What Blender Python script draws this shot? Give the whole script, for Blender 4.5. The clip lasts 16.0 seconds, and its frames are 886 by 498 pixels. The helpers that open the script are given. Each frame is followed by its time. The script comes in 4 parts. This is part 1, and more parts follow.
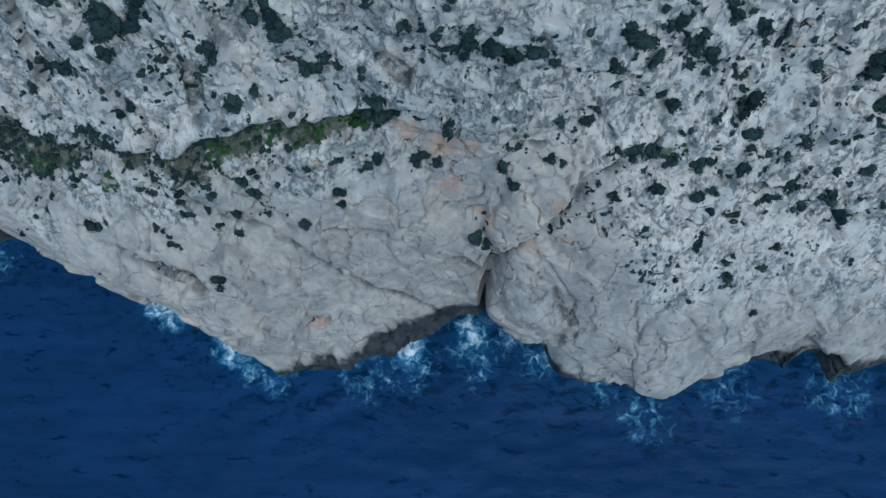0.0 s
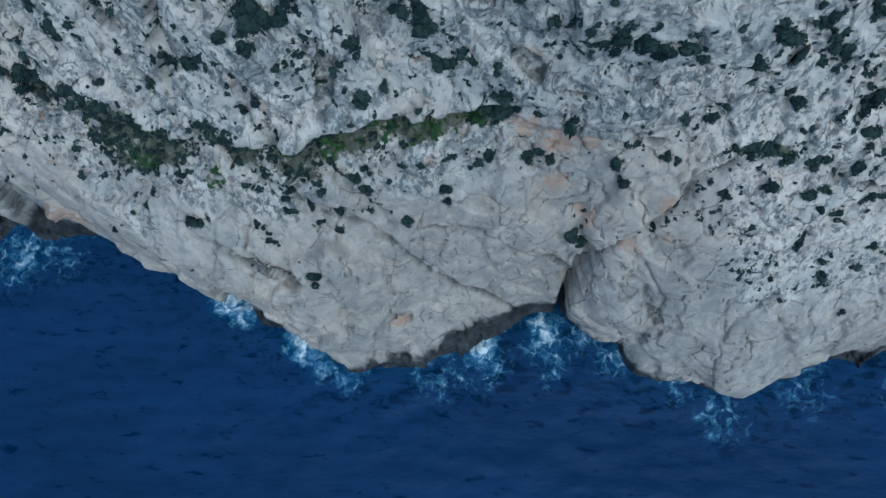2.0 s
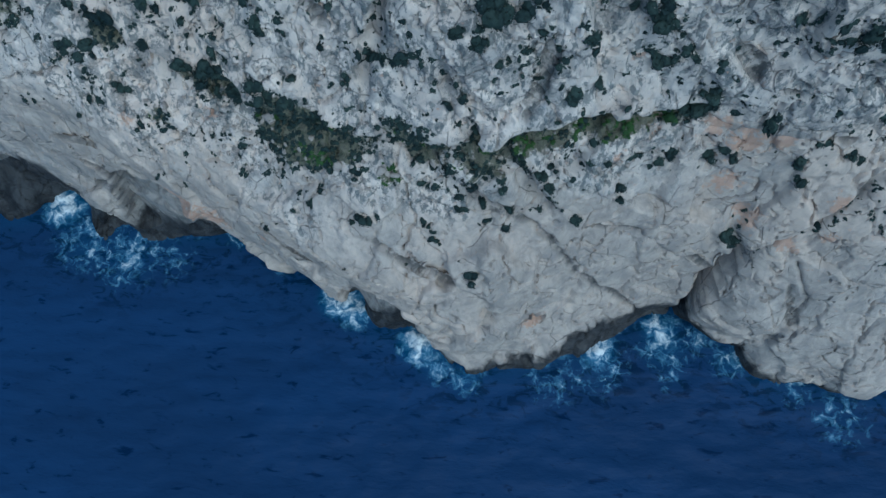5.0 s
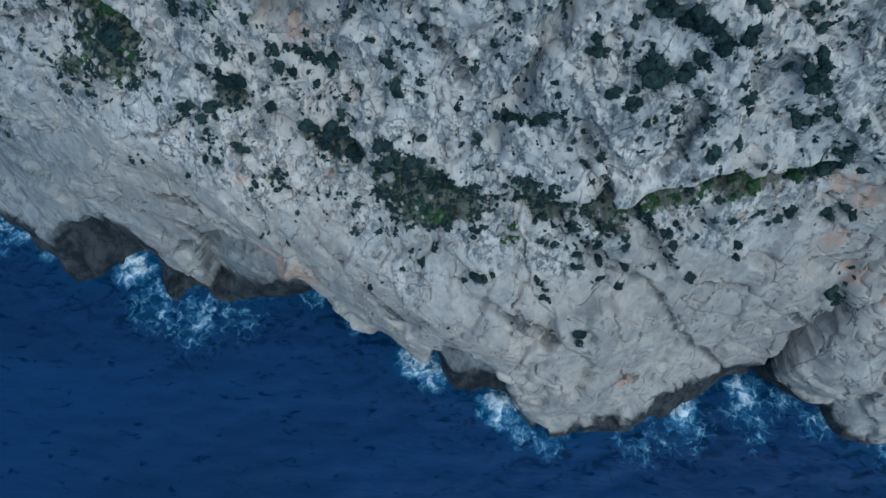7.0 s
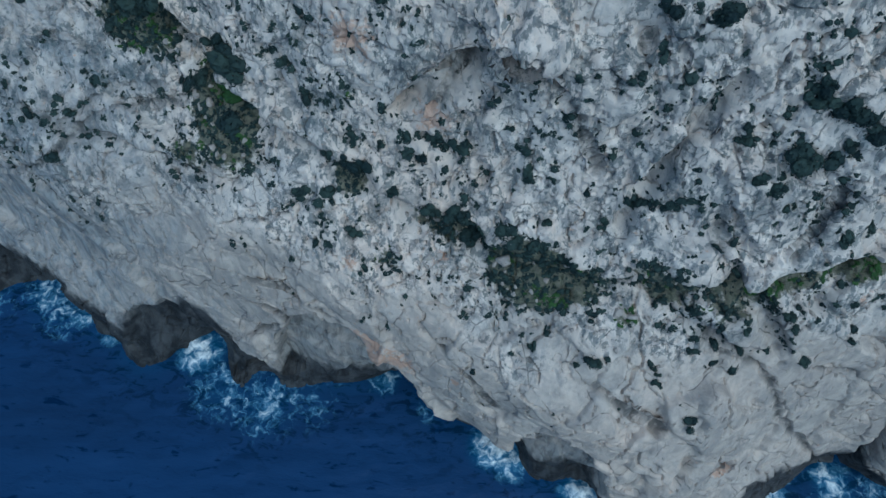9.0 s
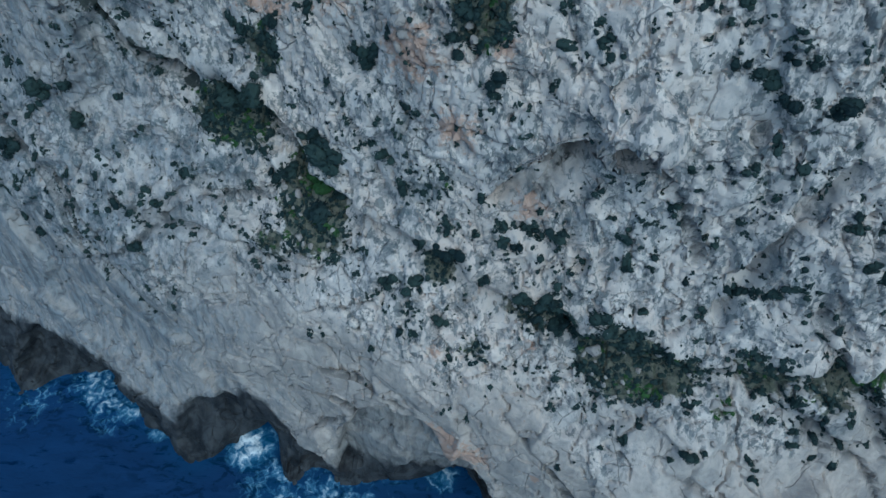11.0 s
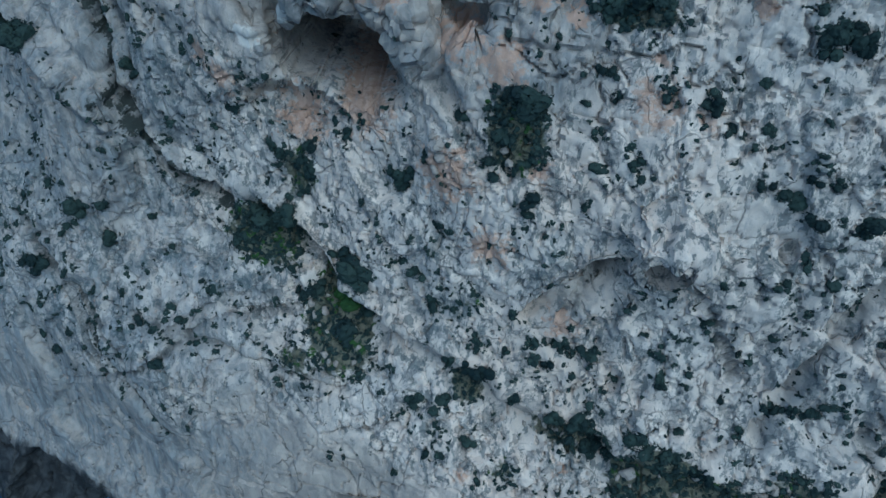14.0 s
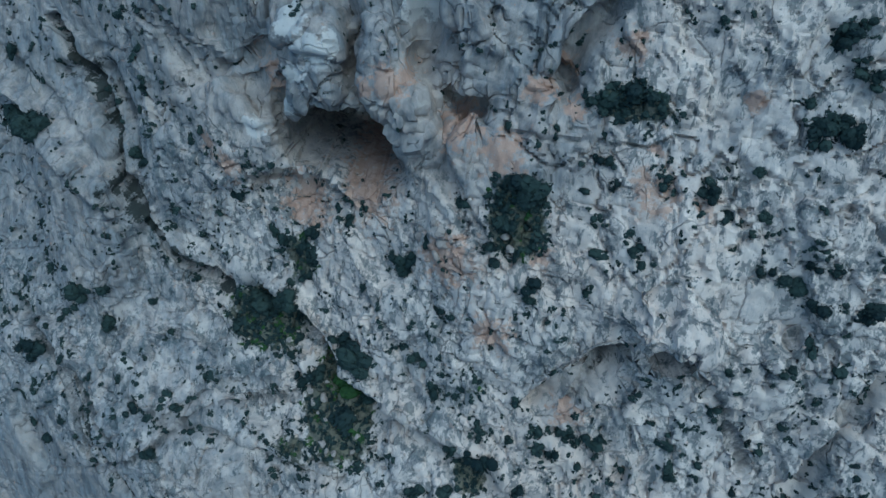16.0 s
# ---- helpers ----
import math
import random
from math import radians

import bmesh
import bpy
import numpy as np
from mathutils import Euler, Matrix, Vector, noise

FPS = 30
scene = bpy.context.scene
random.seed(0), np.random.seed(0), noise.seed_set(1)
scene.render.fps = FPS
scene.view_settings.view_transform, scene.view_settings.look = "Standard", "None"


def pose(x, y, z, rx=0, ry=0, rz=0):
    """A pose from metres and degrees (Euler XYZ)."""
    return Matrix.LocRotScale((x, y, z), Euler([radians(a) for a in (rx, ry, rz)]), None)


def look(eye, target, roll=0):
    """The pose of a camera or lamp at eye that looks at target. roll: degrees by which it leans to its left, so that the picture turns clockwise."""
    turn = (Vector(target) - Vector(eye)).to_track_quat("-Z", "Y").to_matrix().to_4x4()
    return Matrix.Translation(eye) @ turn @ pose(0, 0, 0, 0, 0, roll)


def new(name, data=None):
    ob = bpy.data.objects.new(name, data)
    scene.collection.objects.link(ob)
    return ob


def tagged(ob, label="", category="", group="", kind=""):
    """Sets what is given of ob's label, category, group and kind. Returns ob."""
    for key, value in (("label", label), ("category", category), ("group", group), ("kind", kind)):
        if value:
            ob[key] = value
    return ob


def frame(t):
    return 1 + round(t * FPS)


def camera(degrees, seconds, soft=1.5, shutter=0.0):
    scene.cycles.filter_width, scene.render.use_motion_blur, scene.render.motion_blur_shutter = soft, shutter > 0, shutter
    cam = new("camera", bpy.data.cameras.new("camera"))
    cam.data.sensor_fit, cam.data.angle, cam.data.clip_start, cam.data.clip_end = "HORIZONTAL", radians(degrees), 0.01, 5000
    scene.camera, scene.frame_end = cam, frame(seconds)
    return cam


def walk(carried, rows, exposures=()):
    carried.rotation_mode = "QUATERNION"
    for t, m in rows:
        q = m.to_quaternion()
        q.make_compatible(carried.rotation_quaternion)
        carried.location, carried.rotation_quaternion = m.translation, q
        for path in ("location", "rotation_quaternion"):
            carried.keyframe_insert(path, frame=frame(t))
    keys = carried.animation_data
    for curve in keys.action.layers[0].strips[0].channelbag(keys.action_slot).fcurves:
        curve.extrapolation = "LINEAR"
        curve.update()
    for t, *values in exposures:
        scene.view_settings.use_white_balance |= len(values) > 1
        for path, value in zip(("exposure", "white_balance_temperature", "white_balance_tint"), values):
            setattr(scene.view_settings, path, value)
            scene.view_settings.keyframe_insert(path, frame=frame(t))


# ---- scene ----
cam = camera(67.9, 16.0)
PATH = [
    (0, (2.881, 1.653, 75.598), (2.783, 2.267, 73.697), -6.2),
    (0.5, (1.049, 1.53, 75.601), (0.952, 2.143, 73.7), -6.1),
    (1, (-0.944, 1.416, 75.597), (-1.042, 2.027, 73.695), -6.2),
    (1.5, (-3.13, 1.306, 75.594), (-3.23, 1.916, 73.692), -6.3),
    (2, (-5.357, 1.192, 75.618), (-5.458, 1.801, 73.715), -6.3),
    (2.5, (-7.632, 1.068, 75.644), (-7.732, 1.675, 73.741), -6.2),
    (3, (-9.92, 0.889, 75.682), (-10.018, 1.498, 73.78), -6.0),
    (3.5, (-12.227, 0.661, 75.727), (-12.323, 1.271, 73.825), -5.7),
    (3.7, (-13.18, 0.557, 75.735), (-13.274, 1.171, 73.834), -5.5),
    (5.8, (-23.357, -0.718, 75.749), (-23.433, -0.059, 73.863), -3.4),
    (6, (-24.319, -0.823, 75.735), (-24.395, -0.139, 73.857), -3.3),
    (6.5, (-26.748, -1.054, 75.653), (-26.822, -0.304, 73.8), -2.6),
    (7, (-29.223, -1.257, 75.657), (-29.292, -0.444, 73.831), -2.0),
    (7.5, (-31.708, -1.42, 75.68), (-31.772, -0.547, 73.882), -1.4),
    (8, (-34.164, -1.563, 75.705), (-34.224, -0.632, 73.936), -0.9),
    (8.5, (-36.6, -1.646, 75.696), (-36.655, -0.659, 73.957), -0.5),
    (9, (-39.108, -1.728, 75.689), (-39.156, -0.689, 73.981), -0.0),
    (9.4, (-41.117, -1.748, 75.665), (-41.168, -0.656, 73.99), -0.1),
    (9.5, (-41.563, -1.761, 75.662), (-41.607, -0.671, 73.986), 0.2),
    (9.7, (-42.314, -1.811, 75.656), (-42.368, -0.7, 73.995), -0.2),
    (11.8, (-47.815, -2.817, 75.419), (-47.87, -1.473, 73.938), 0.4),
    (12, (-48.145, -2.921, 75.41), (-48.195, -1.559, 73.946), 0.5),
    (12.5, (-48.559, -3.151, 75.372), (-48.605, -1.74, 73.955), 0.8),
    (13, (-48.732, -3.307, 75.352), (-48.777, -1.85, 73.982), 0.9),
    (13.5, (-48.801, -3.372, 75.354), (-48.849, -1.872, 74.031), 0.9),
    (14, (-48.845, -3.378, 75.372), (-48.896, -1.837, 74.098), 0.9),
    (14.5, (-48.892, -3.395, 75.409), (-48.944, -1.815, 74.184), 0.9),
    (15, (-48.947, -3.404, 75.451), (-48.999, -1.786, 74.277), 0.9),
    (15.5, (-48.991, -3.422, 75.492), (-49.043, -1.768, 74.369), 0.9),
    (16, (-49.033, -3.438, 75.506), (-49.089, -1.747, 74.439), 0.9),
]
EXPOSURE, KELVIN, TINT = 0.43, 4900, -12
walk(cam, [(t, look(eye, target, roll)) for t, eye, target, roll in PATH], [(0, EXPOSURE, KELVIN, TINT), (9.7, EXPOSURE, KELVIN, TINT), (12, EXPOSURE, KELVIN - 80, TINT - 2), (16, EXPOSURE, KELVIN - 80, TINT - 2)])

# ---- sky and sun: dull soft evening light ----
world = bpy.data.worlds.new("sky")
scene.world = world
world.use_nodes = True
sky = world.node_tree.nodes.new("ShaderNodeTexSky")
sky.sky_type, sky.sun_disc, sky.sun_elevation, sky.sun_rotation = "NISHITA", False, radians(53), radians(152)
world.node_tree.nodes["Background"].inputs["Strength"].default_value = 0.095
world.node_tree.links.new(sky.outputs[0], world.node_tree.nodes["Background"].inputs["Color"])
sun = new("sun", bpy.data.lights.new("sun", "SUN"))
sun.data.energy, sun.data.angle, sun.data.color = 1.1, radians(60), (1.0, 0.89, 0.78)
sun.matrix_world = look((0, 0, 0), (-0.28, 0.52, -0.8))


# ---- cliff shape: contour lines of the face (x along the coast, y inland), carved by ledges, gullies and caves ----
CONTOUR_0 = [(-135, 48), (-104, 33.5), (-95, 33.6), (-87, 31.2), (-78, 26.2), (-72, 26.2), (-65, 24.2), (-57, 23.4), (-50, 23.2), (-44.5, 23.8), (-41, 22.4), (-37, 20.2), (-33, 17.4), (-29, 13.6),
             (-22, 11.4), (-16, 10.4), (-12, 11.3), (-6.4, 14.1), (-1.9, 15.2), (1, 17.4), (4.4, 17.8), (7.1, 17.4), (11, 15.2), (12.6, 12.2), (14.5, 11.2), (18.8, 12), (21, 10.9), (25.3, 11.4), (28, 12.8), (33, 14), (40, 13), (49, 14.3), (80, 18)]
CONTOUR_10 = [(-135, 53.0), (-100, 40.0), (-80, 31.3), (-75, 29.6), (-70, 28.4), (-65, 27.8), (-60, 26.2), (-55, 23.8), (-50, 22.1), (-45, 20.7), (-40, 19.1), (-35, 17.0), (-30, 15.0), (-25, 13.2), (-20, 12.4), (-15, 13.5), (-10, 15.1), (-5, 17.1), (0, 18.6), (5, 17.6), (10, 15.7), (15, 14.4), (20, 13.4), (25, 13.9), (30, 15.5), (40, 18.4), (80, 24.0)]
CONTOUR_15 = [(-135, 55.0), (-100, 41.7), (-80, 33.5), (-75, 31.5), (-70, 29.7), (-65, 28.6), (-60, 26.9), (-55, 24.6), (-50, 22.8), (-45, 21.0), (-40, 19.2), (-35, 17.1), (-30, 15.4), (-25, 14.0), (-20, 13.8), (-15, 15.6), (-10, 16.8), (-5, 18.2), (0, 19.1), (5, 18.3), (10, 17.1), (15, 16.3), (20, 15.8), (25, 16.8), (30, 18.7), (40, 21.5), (80, 27.1)]
CONTOUR_20 = [(-135, 57.0), (-100, 43.0), (-80, 34.8), (-75, 32.7), (-70, 30.8), (-65, 29.3), (-60, 27.5), (-55, 25.8), (-50, 23.8), (-45, 22.1), (-40, 20.0), (-35, 17.7), (-30, 16.0), (-25, 15.2), (-20, 15.4), (-15, 17.0), (-10, 18.1), (-5, 19.3), (0, 20.0), (5, 19.5), (10, 18.8), (15, 17.8), (20, 17.9), (25, 19.8), (30, 22.1), (40, 24.4), (80, 30.0)]
CONTOUR_25 = [(-135, 59.4), (-100, 44.6), (-80, 35.0), (-75, 32.6), (-70, 32.4), (-65, 31.4), (-60, 29.0), (-55, 27.3), (-50, 24.8), (-45, 23.6), (-40, 22.0), (-35, 20.1), (-30, 18.4), (-25, 17.9), (-20, 17.8), (-15, 18.9), (-10, 19.5), (-5, 20.8), (0, 21.7), (5, 21.0), (10, 19.8), (15, 19.3), (20, 20.0), (25, 22.4), (30, 24.5), (40, 26.7), (80, 32.2)]
CONTOUR_30 = [(-135, 62.0), (-100, 46.5), (-80, 35.3), (-75, 32.9), (-70, 33.7), (-65, 33.5), (-60, 31.1), (-55, 29.0), (-50, 26.8), (-45, 26.0), (-40, 25.1), (-35, 23.6), (-30, 21.9), (-25, 21.1), (-20, 19.9), (-15, 20.1), (-10, 20.8), (-5, 22.3), (0, 23.2), (5, 22.6), (10, 22.1), (15, 22.2), (20, 22.9), (25, 24.8), (30, 26.4), (40, 28.5), (80, 34.0)]
CONTOUR_35 = [(-135, 65.1), (-100, 49.2), (-80, 39.2), (-75, 38.2), (-70, 38.3), (-65, 36.7), (-60, 35.0), (-55, 31.9), (-50, 29.6), (-45, 28.7), (-40, 27.5), (-35, 26.2), (-30, 24.8), (-25, 23.5), (-20, 21.7), (-15, 21.7), (-10, 22.6), (-5, 23.7), (0, 23.7), (5, 23.2), (10, 24.1), (15, 25.1), (20, 25.8), (25, 26.9), (30, 28.1), (40, 30.0), (80, 35.6)]
CONTOUR_40 = [(-135, 68.0), (-100, 52.0), (-80, 43.5), (-75, 42.8), (-70, 41.7), (-65, 39.7), (-60, 38.1), (-55, 35.0), (-50, 32.3), (-45, 30.7), (-40, 28.9), (-35, 27.2), (-30, 26.1), (-25, 24.8), (-20, 23.2), (-15, 22.9), (-10, 24.0), (-5, 24.6), (0, 23.5), (5, 23.0), (10, 24.3), (15, 26.5), (20, 27.6), (25, 28.6), (30, 29.6), (40, 31.2), (80, 37.0)]
CONTOUR_45 = [(-135, 70.2), (-100, 54.7), (-80, 45.8), (-75, 44.4), (-70, 43.0), (-65, 41.1), (-60, 39.0), (-55, 36.2), (-50, 33.3), (-45, 31.2), (-40, 29.1), (-35, 28.0), (-30, 27.1), (-25, 25.9), (-20, 24.7), (-15, 24.2), (-10, 24.8), (-5, 24.6), (0, 23.7), (5, 23.5), (10, 25.1), (15, 27.2), (20, 28.5), (25, 29.6), (30, 30.6), (40, 32.3), (80, 38.5)]
CONTOUR_50 = [(-135, 72.0), (-100, 57.0), (-80, 47.5), (-75, 45.7), (-70, 44.0), (-65, 41.9), (-60, 39.8), (-55, 37.5), (-50, 34.7), (-45, 32.6), (-40, 30.0), (-35, 28.4), (-30, 27.9), (-25, 26.9), (-20, 26.1), (-15, 25.9), (-10, 25.9), (-5, 25.0), (0, 24.5), (5, 25.0), (10, 26.1), (15, 27.6), (20, 29.1), (25, 30.4), (30, 31.5), (40, 33.3), (80, 40.0)]
CONTOUR_60 = [(-135, 75.0), (-100, 60.0), (-80, 50.0), (-75, 48.0), (-70, 46.0), (-65, 43.9), (-60, 41.8), (-55, 39.9), (-50, 38.0), (-45, 36.2), (-40, 34.5), (-35, 32.6), (-30, 31.0), (-25, 29.9), (-20, 29.2), (-15, 28.5), (-10, 28.0), (-5, 27.3), (0, 27.0), (5, 27.5), (10, 28.4), (15, 29.6), (20, 31.0), (25, 32.2), (30, 33.4), (40, 35.4), (80, 43.0)]
CONTOUR_75 = [(-135, 79), (-100, 64), (-80, 53), (-70, 49), (-60, 45), (-50, 41.5), (-40, 38), (-30, 35), (-20, 33), (-10, 32), (0, 31.5), (10, 33), (20, 35), (30, 37), (40, 39), (80, 47)]
CONTOUR_100 = [(-135, 86), (-100, 71), (-80, 61), (-60, 53), (-40, 47), (-20, 43), (0, 42), (20, 45), (40, 49), (80, 56)]
LEVELS = [(0, CONTOUR_0), (10, CONTOUR_10), (15, CONTOUR_15), (20, CONTOUR_20), (25, CONTOUR_25), (30, CONTOUR_30), (35, CONTOUR_35), (40, CONTOUR_40), (45, CONTOUR_45), (50, CONTOUR_50), (60, CONTOUR_60), (75, CONTOUR_75), (100, CONTOUR_100)]


def spline(x, knots):
    """Smooth monotone-ish curve through the knots (cubic Hermite)."""
    kx, ky = np.array([k[0] for k in knots], float), np.array([k[1] for k in knots], float)
    slope = np.gradient(ky, kx)
    i = np.clip(np.searchsorted(kx, x) - 1, 0, len(kx) - 2)
    h = kx[i + 1] - kx[i]
    t = np.clip((x - kx[i]) / h, 0, 1)
    return ((2 * t**3 - 3 * t**2 + 1) * ky[i] + (t**3 - 2 * t**2 + t) * h * slope[i]
            + (3 * t**2 - 2 * t**3) * ky[i + 1] + (t**3 - t**2) * h * slope[i + 1])


def smooth(a, b, v):
    t = np.clip((v - a) / (b - a), 0, 1)
    return t * t * (3 - 2 * t)


def blended_contours(x, z):
    heights = np.array([h for h, _ in LEVELS], float)
    rows = np.array([spline(x, line) for _, line in LEVELS])
    slope = np.gradient(rows, heights, axis=0)
    i = np.clip(np.searchsorted(heights, z) - 1, 0, len(heights) - 2)
    h = heights[i + 1] - heights[i]
    t = np.clip((z - heights[i]) / h, -0.5, 1)
    n = np.arange(len(x))
    return ((2 * t**3 - 3 * t**2 + 1) * rows[i, n] + (t**3 - 2 * t**2 + t) * h * slope[i, n]
            + (3 * t**2 - 2 * t**3) * rows[i + 1, n] + (t**3 - t**2) * h * slope[i + 1, n])


# ---- noise on arrays of points ----
def lattice(i, j, k, seed):
    h = (i.astype(np.int64) * 374761393 + j.astype(np.int64) * 668265263 + k.astype(np.int64) * 2147483647 + seed * 1274126177) & 0xFFFFFFFF
    h = ((h ^ (h >> 13)) * 1274126177) & 0xFFFFFFFF
    h = ((h ^ (h >> 16)) * 2246822519) & 0xFFFFFFFF
    return h ^ (h >> 15)


EDGES = np.array([(a, b, 0) for a in (-1, 1) for b in (-1, 1)] + [(a, 0, b) for a in (-1, 1) for b in (-1, 1)] + [(0, a, b) for a in (-1, 1) for b in (-1, 1)], float)


def gradient_noise(p, seed=0):
    """Smooth noise of about -1 to 1, one cell a unit."""
    base = np.floor(p).astype(np.int64)
    f = p - base
    w = f**3 * (f * (f * 6 - 15) + 10)
    total = np.zeros(len(p))
    for c in range(8):
        o = np.array((c & 1, c >> 1 & 1, c >> 2 & 1))
        g = EDGES[lattice(base[:, 0] + o[0], base[:, 1] + o[1], base[:, 2] + o[2], seed) % 12]
        total += np.prod(np.where(o, w, 1 - w), axis=1) * np.einsum("ij,ij->i", g, f - o)
    return total


def fbm(p, octaves=4, seed=0, gain=0.5):
    total, amp = np.zeros(len(p)), 1.0
    for o in range(octaves):
        total += amp * gradient_noise(p * 2.03**o, seed + o)
        amp *= gain
    return total


def cells(p, seed=0):
    """Cellular noise: the nearest and next nearest distance, a random number for each cell, and the lean of its flat face."""
    base = np.floor(p).astype(np.int64)
    f1, f2, ident, lean = np.full(len(p), 9.0), np.full(len(p), 9.0), np.zeros(len(p)), np.zeros(len(p))
    for a in (-1, 0, 1):
        for b in (-1, 0, 1):
            for c in (-1, 0, 1):
                i, j, k = base[:, 0] + a, base[:, 1] + b, base[:, 2] + c
                h = lattice(i, j, k, seed)
                dx, dy, dz = i + (h & 1023) / 1023 - p[:, 0], j + (h >> 10 & 1023) / 1023 - p[:, 1], k + (h >> 20 & 1023) / 1023 - p[:, 2]
                d = np.sqrt(dx * dx + dy * dy + dz * dz)
                near = d < f1
                f2 = np.where(near, f1, np.minimum(f2, d))
                ident = np.where(near, (h >> 5 & 4095) / 4095, ident)
                lean = np.where(near, ((h >> 3 & 255) / 127.5 - 1) * dx + ((h >> 12 & 255) / 127.5 - 1.25) * dz + ((h >> 21 & 255) / 127.5 - 1) * dy, lean)
                f1 = np.minimum(f1, d)
    return f1, f2, ident, lean


# ---- the features carved into the face, as (x, z) on it ----
LEDGE = [(-135, 62), (-84, 54), (-72, 46), (-64, 42.6), (-60.7, 40.8), (-58.8, 39.0), (-55.5, 37.6), (-52, 36.9), (-48, 36.0), (-44.2, 34.3), (-39.8, 33.6), (-36.6, 32.7), (-32.5, 32.4), (-28.6, 32.2), (-24, 33.0), (-19.5, 34.4), (-16.5, 35.2), (-14, 35.8), (-10.5, 36.3), (-7, 36.0), (-3.5, 36.4), (6, 35), (80, 35)]
LEDGE_DEPTH = [(-135, 0), (-70, 0), (-64, 1.2), (-57, 2.6), (-52, 1.0), (-47, 0.9), (-36, 1.5), (-30, 1.2), (-20, 0.9), (-12, 1.3), (-6, 1.1), (0, 0.2), (6, 0), (80, 0)]
RUGGED_FROM = [(-135, 25), (-90, 25), (-75, 27), (-62, 29), (-50, 26), (-40, 26), (-28, 26), (-18, 28), (-8, 30), (2, 32), (10, 30), (16, 21), (25, 16), (40, 11), (80, 11)]
# height of the wet band; below x -60 raised to paint cave shade
WET_SHADE_TO = [(-135, 3), (-110, 8), (-95, 9.5), (-88, 10), (-83, 7.5), (-79, 6.5), (-74, 8), (-70, 11), (-66, 12.2), (-63.6, 6.5), (-60, 3.4), (-56, 4.2), (-48, 4.6), (-44, 4), (-37, 1.6), (-31, 3), (-26, 5.0), (-23, 1.6), (-17, 1.6), (-12, 3.4), (-5, 4.8), (2, 5.4), (5, 4.6), (10, 2.8), (15, 1.2), (20, 1.0), (28, 0.8), (34, 1.6), (41, 3), (46, 1.6), (80, 1.5)]
GULLIES = [  # line, depth, half width
    ([(4.3, -2), (4.1, 7.5), (4.0, 14.4), (5.0, 18.5)], 3.6, 0.5),
    ([(5.0, 18.5), (7.1, 22.1), (9.9, 26.6), (11.5, 30.0), (14.1, 31.4)], 0.9, 0.35),
    ([(5.0, 18.5), (3.4, 21.5), (3.0, 24)], 0.9, 0.7),
    ([(-22.3, 31.4), (-20.0, 29.9), (-17.2, 27.2), (-14.1, 25.1), (-12.6, 22.7), (-9.3, 16.6), (-5.4, 11.3), (-0.1, 3.9)], 0.6, 0.3),
    ([(-21.8, 40.0), (-21.1, 37.0), (-18.7, 34.5), (-16.4, 32.4), (-14.1, 29.2), (-12.5, 26.3)], 0.6, 0.35),
    ([(-22.5, 30.5), (-19, 28.5), (-16.5, 27), (-13.5, 26.2)], 0.9, 0.45),
    ([(-84.0, 61.6), (-79.7, 56.5), (-78.3, 50.7), (-76.2, 47.0), (-73.5, 43.3), (-69.2, 41.8)], 3.0, 0.5),
    ([(-27.5, 36), (-26.0, 40.6), (-24.9, 45.4), (-23.3, 48.5)], 1.5, 0.5),
    ([(-44, 41), (-42.9, 42.1), (-39.5, 45.8), (-37.8, 46.7)], 2.2, 0.6),
    ([(-77.5, 33), (-70, 31.5), (-64, 30.5), (-58, 31.5)], 0.7, 0.35),
    ([(-92, 37), (-86, 34), (-80, 27), (-76, 20)], 0.8, 0.4),
    ([(18.5, 31), (22.5, 29), (26, 28.5)], 0.7, 0.5),
    ([(-63.5, 66), (-62, 61), (-63, 57), (-61, 54.5)], 2.2, 0.7),
    ([(-57.5, 70), (-57, 65), (-56.6, 61), (-54.5, 58)], 3.2, 0.8),
    ([(-51.5, 68), (-52, 63), (-51, 59)], 2.6, 0.8),
    ([(-67.5, 60.5), (-64.5, 62), (-61, 63.2)], 1.8, 0.4),
    ([(-43.1, 62.6), (-41.8, 65.4), (-40.4, 67.5)], 2.6, 0.6),
    ([(-84.2, 57.8), (-79, 58.6), (-77.4, 55.8), (-76.2, 52)], 1.3, 0.7),
    ([(-41.4, 41.9), (-40.2, 44.0), (-38.2, 46.5)], 1.8, 0.35),
    ([(-90.5, 36.5), (-86.8, 34), (-84, 31), (-83, 27.5), (-81.6, 25.5)], 0.7, 0.25),
    ([(-90, 20.5), (-84, 24), (-79, 27.5), (-75, 29)], 0.6, 0.25),
    ([(-74, 32.5), (-69, 34.8), (-64.5, 36)], 0.6, 0.25),
]
CRACKS_LOW = [  # thin joints of the rock; soil, small growth and crack shadow coloured dark
    [(-27.3, 23.3), (-23.8, 20.7), (-20.9, 19.2)], [(-62.9, 15.2), (-58.4, 17.3), (-55.8, 16.0), (-61.5, 9.3)],
    [(-58.7, 21.1), (-54.5, 21.1), (-50.4, 19.4)], [(13.0, 9.5), (12.3, 15.0), (9.7, 19.9)], [(10.3, 16.4), (11.8, 12.7), (12.8, 9.7)],
    [(-20.1, 31.0), (-18.7, 27.5), (-16.4, 26.0), (-13.9, 25.0)], [(-9, 24), (-5, 22.5), (-1, 18.5), (2.6, 15.5)], [(-42, 24), (-38, 20), (-35.5, 15)],
]
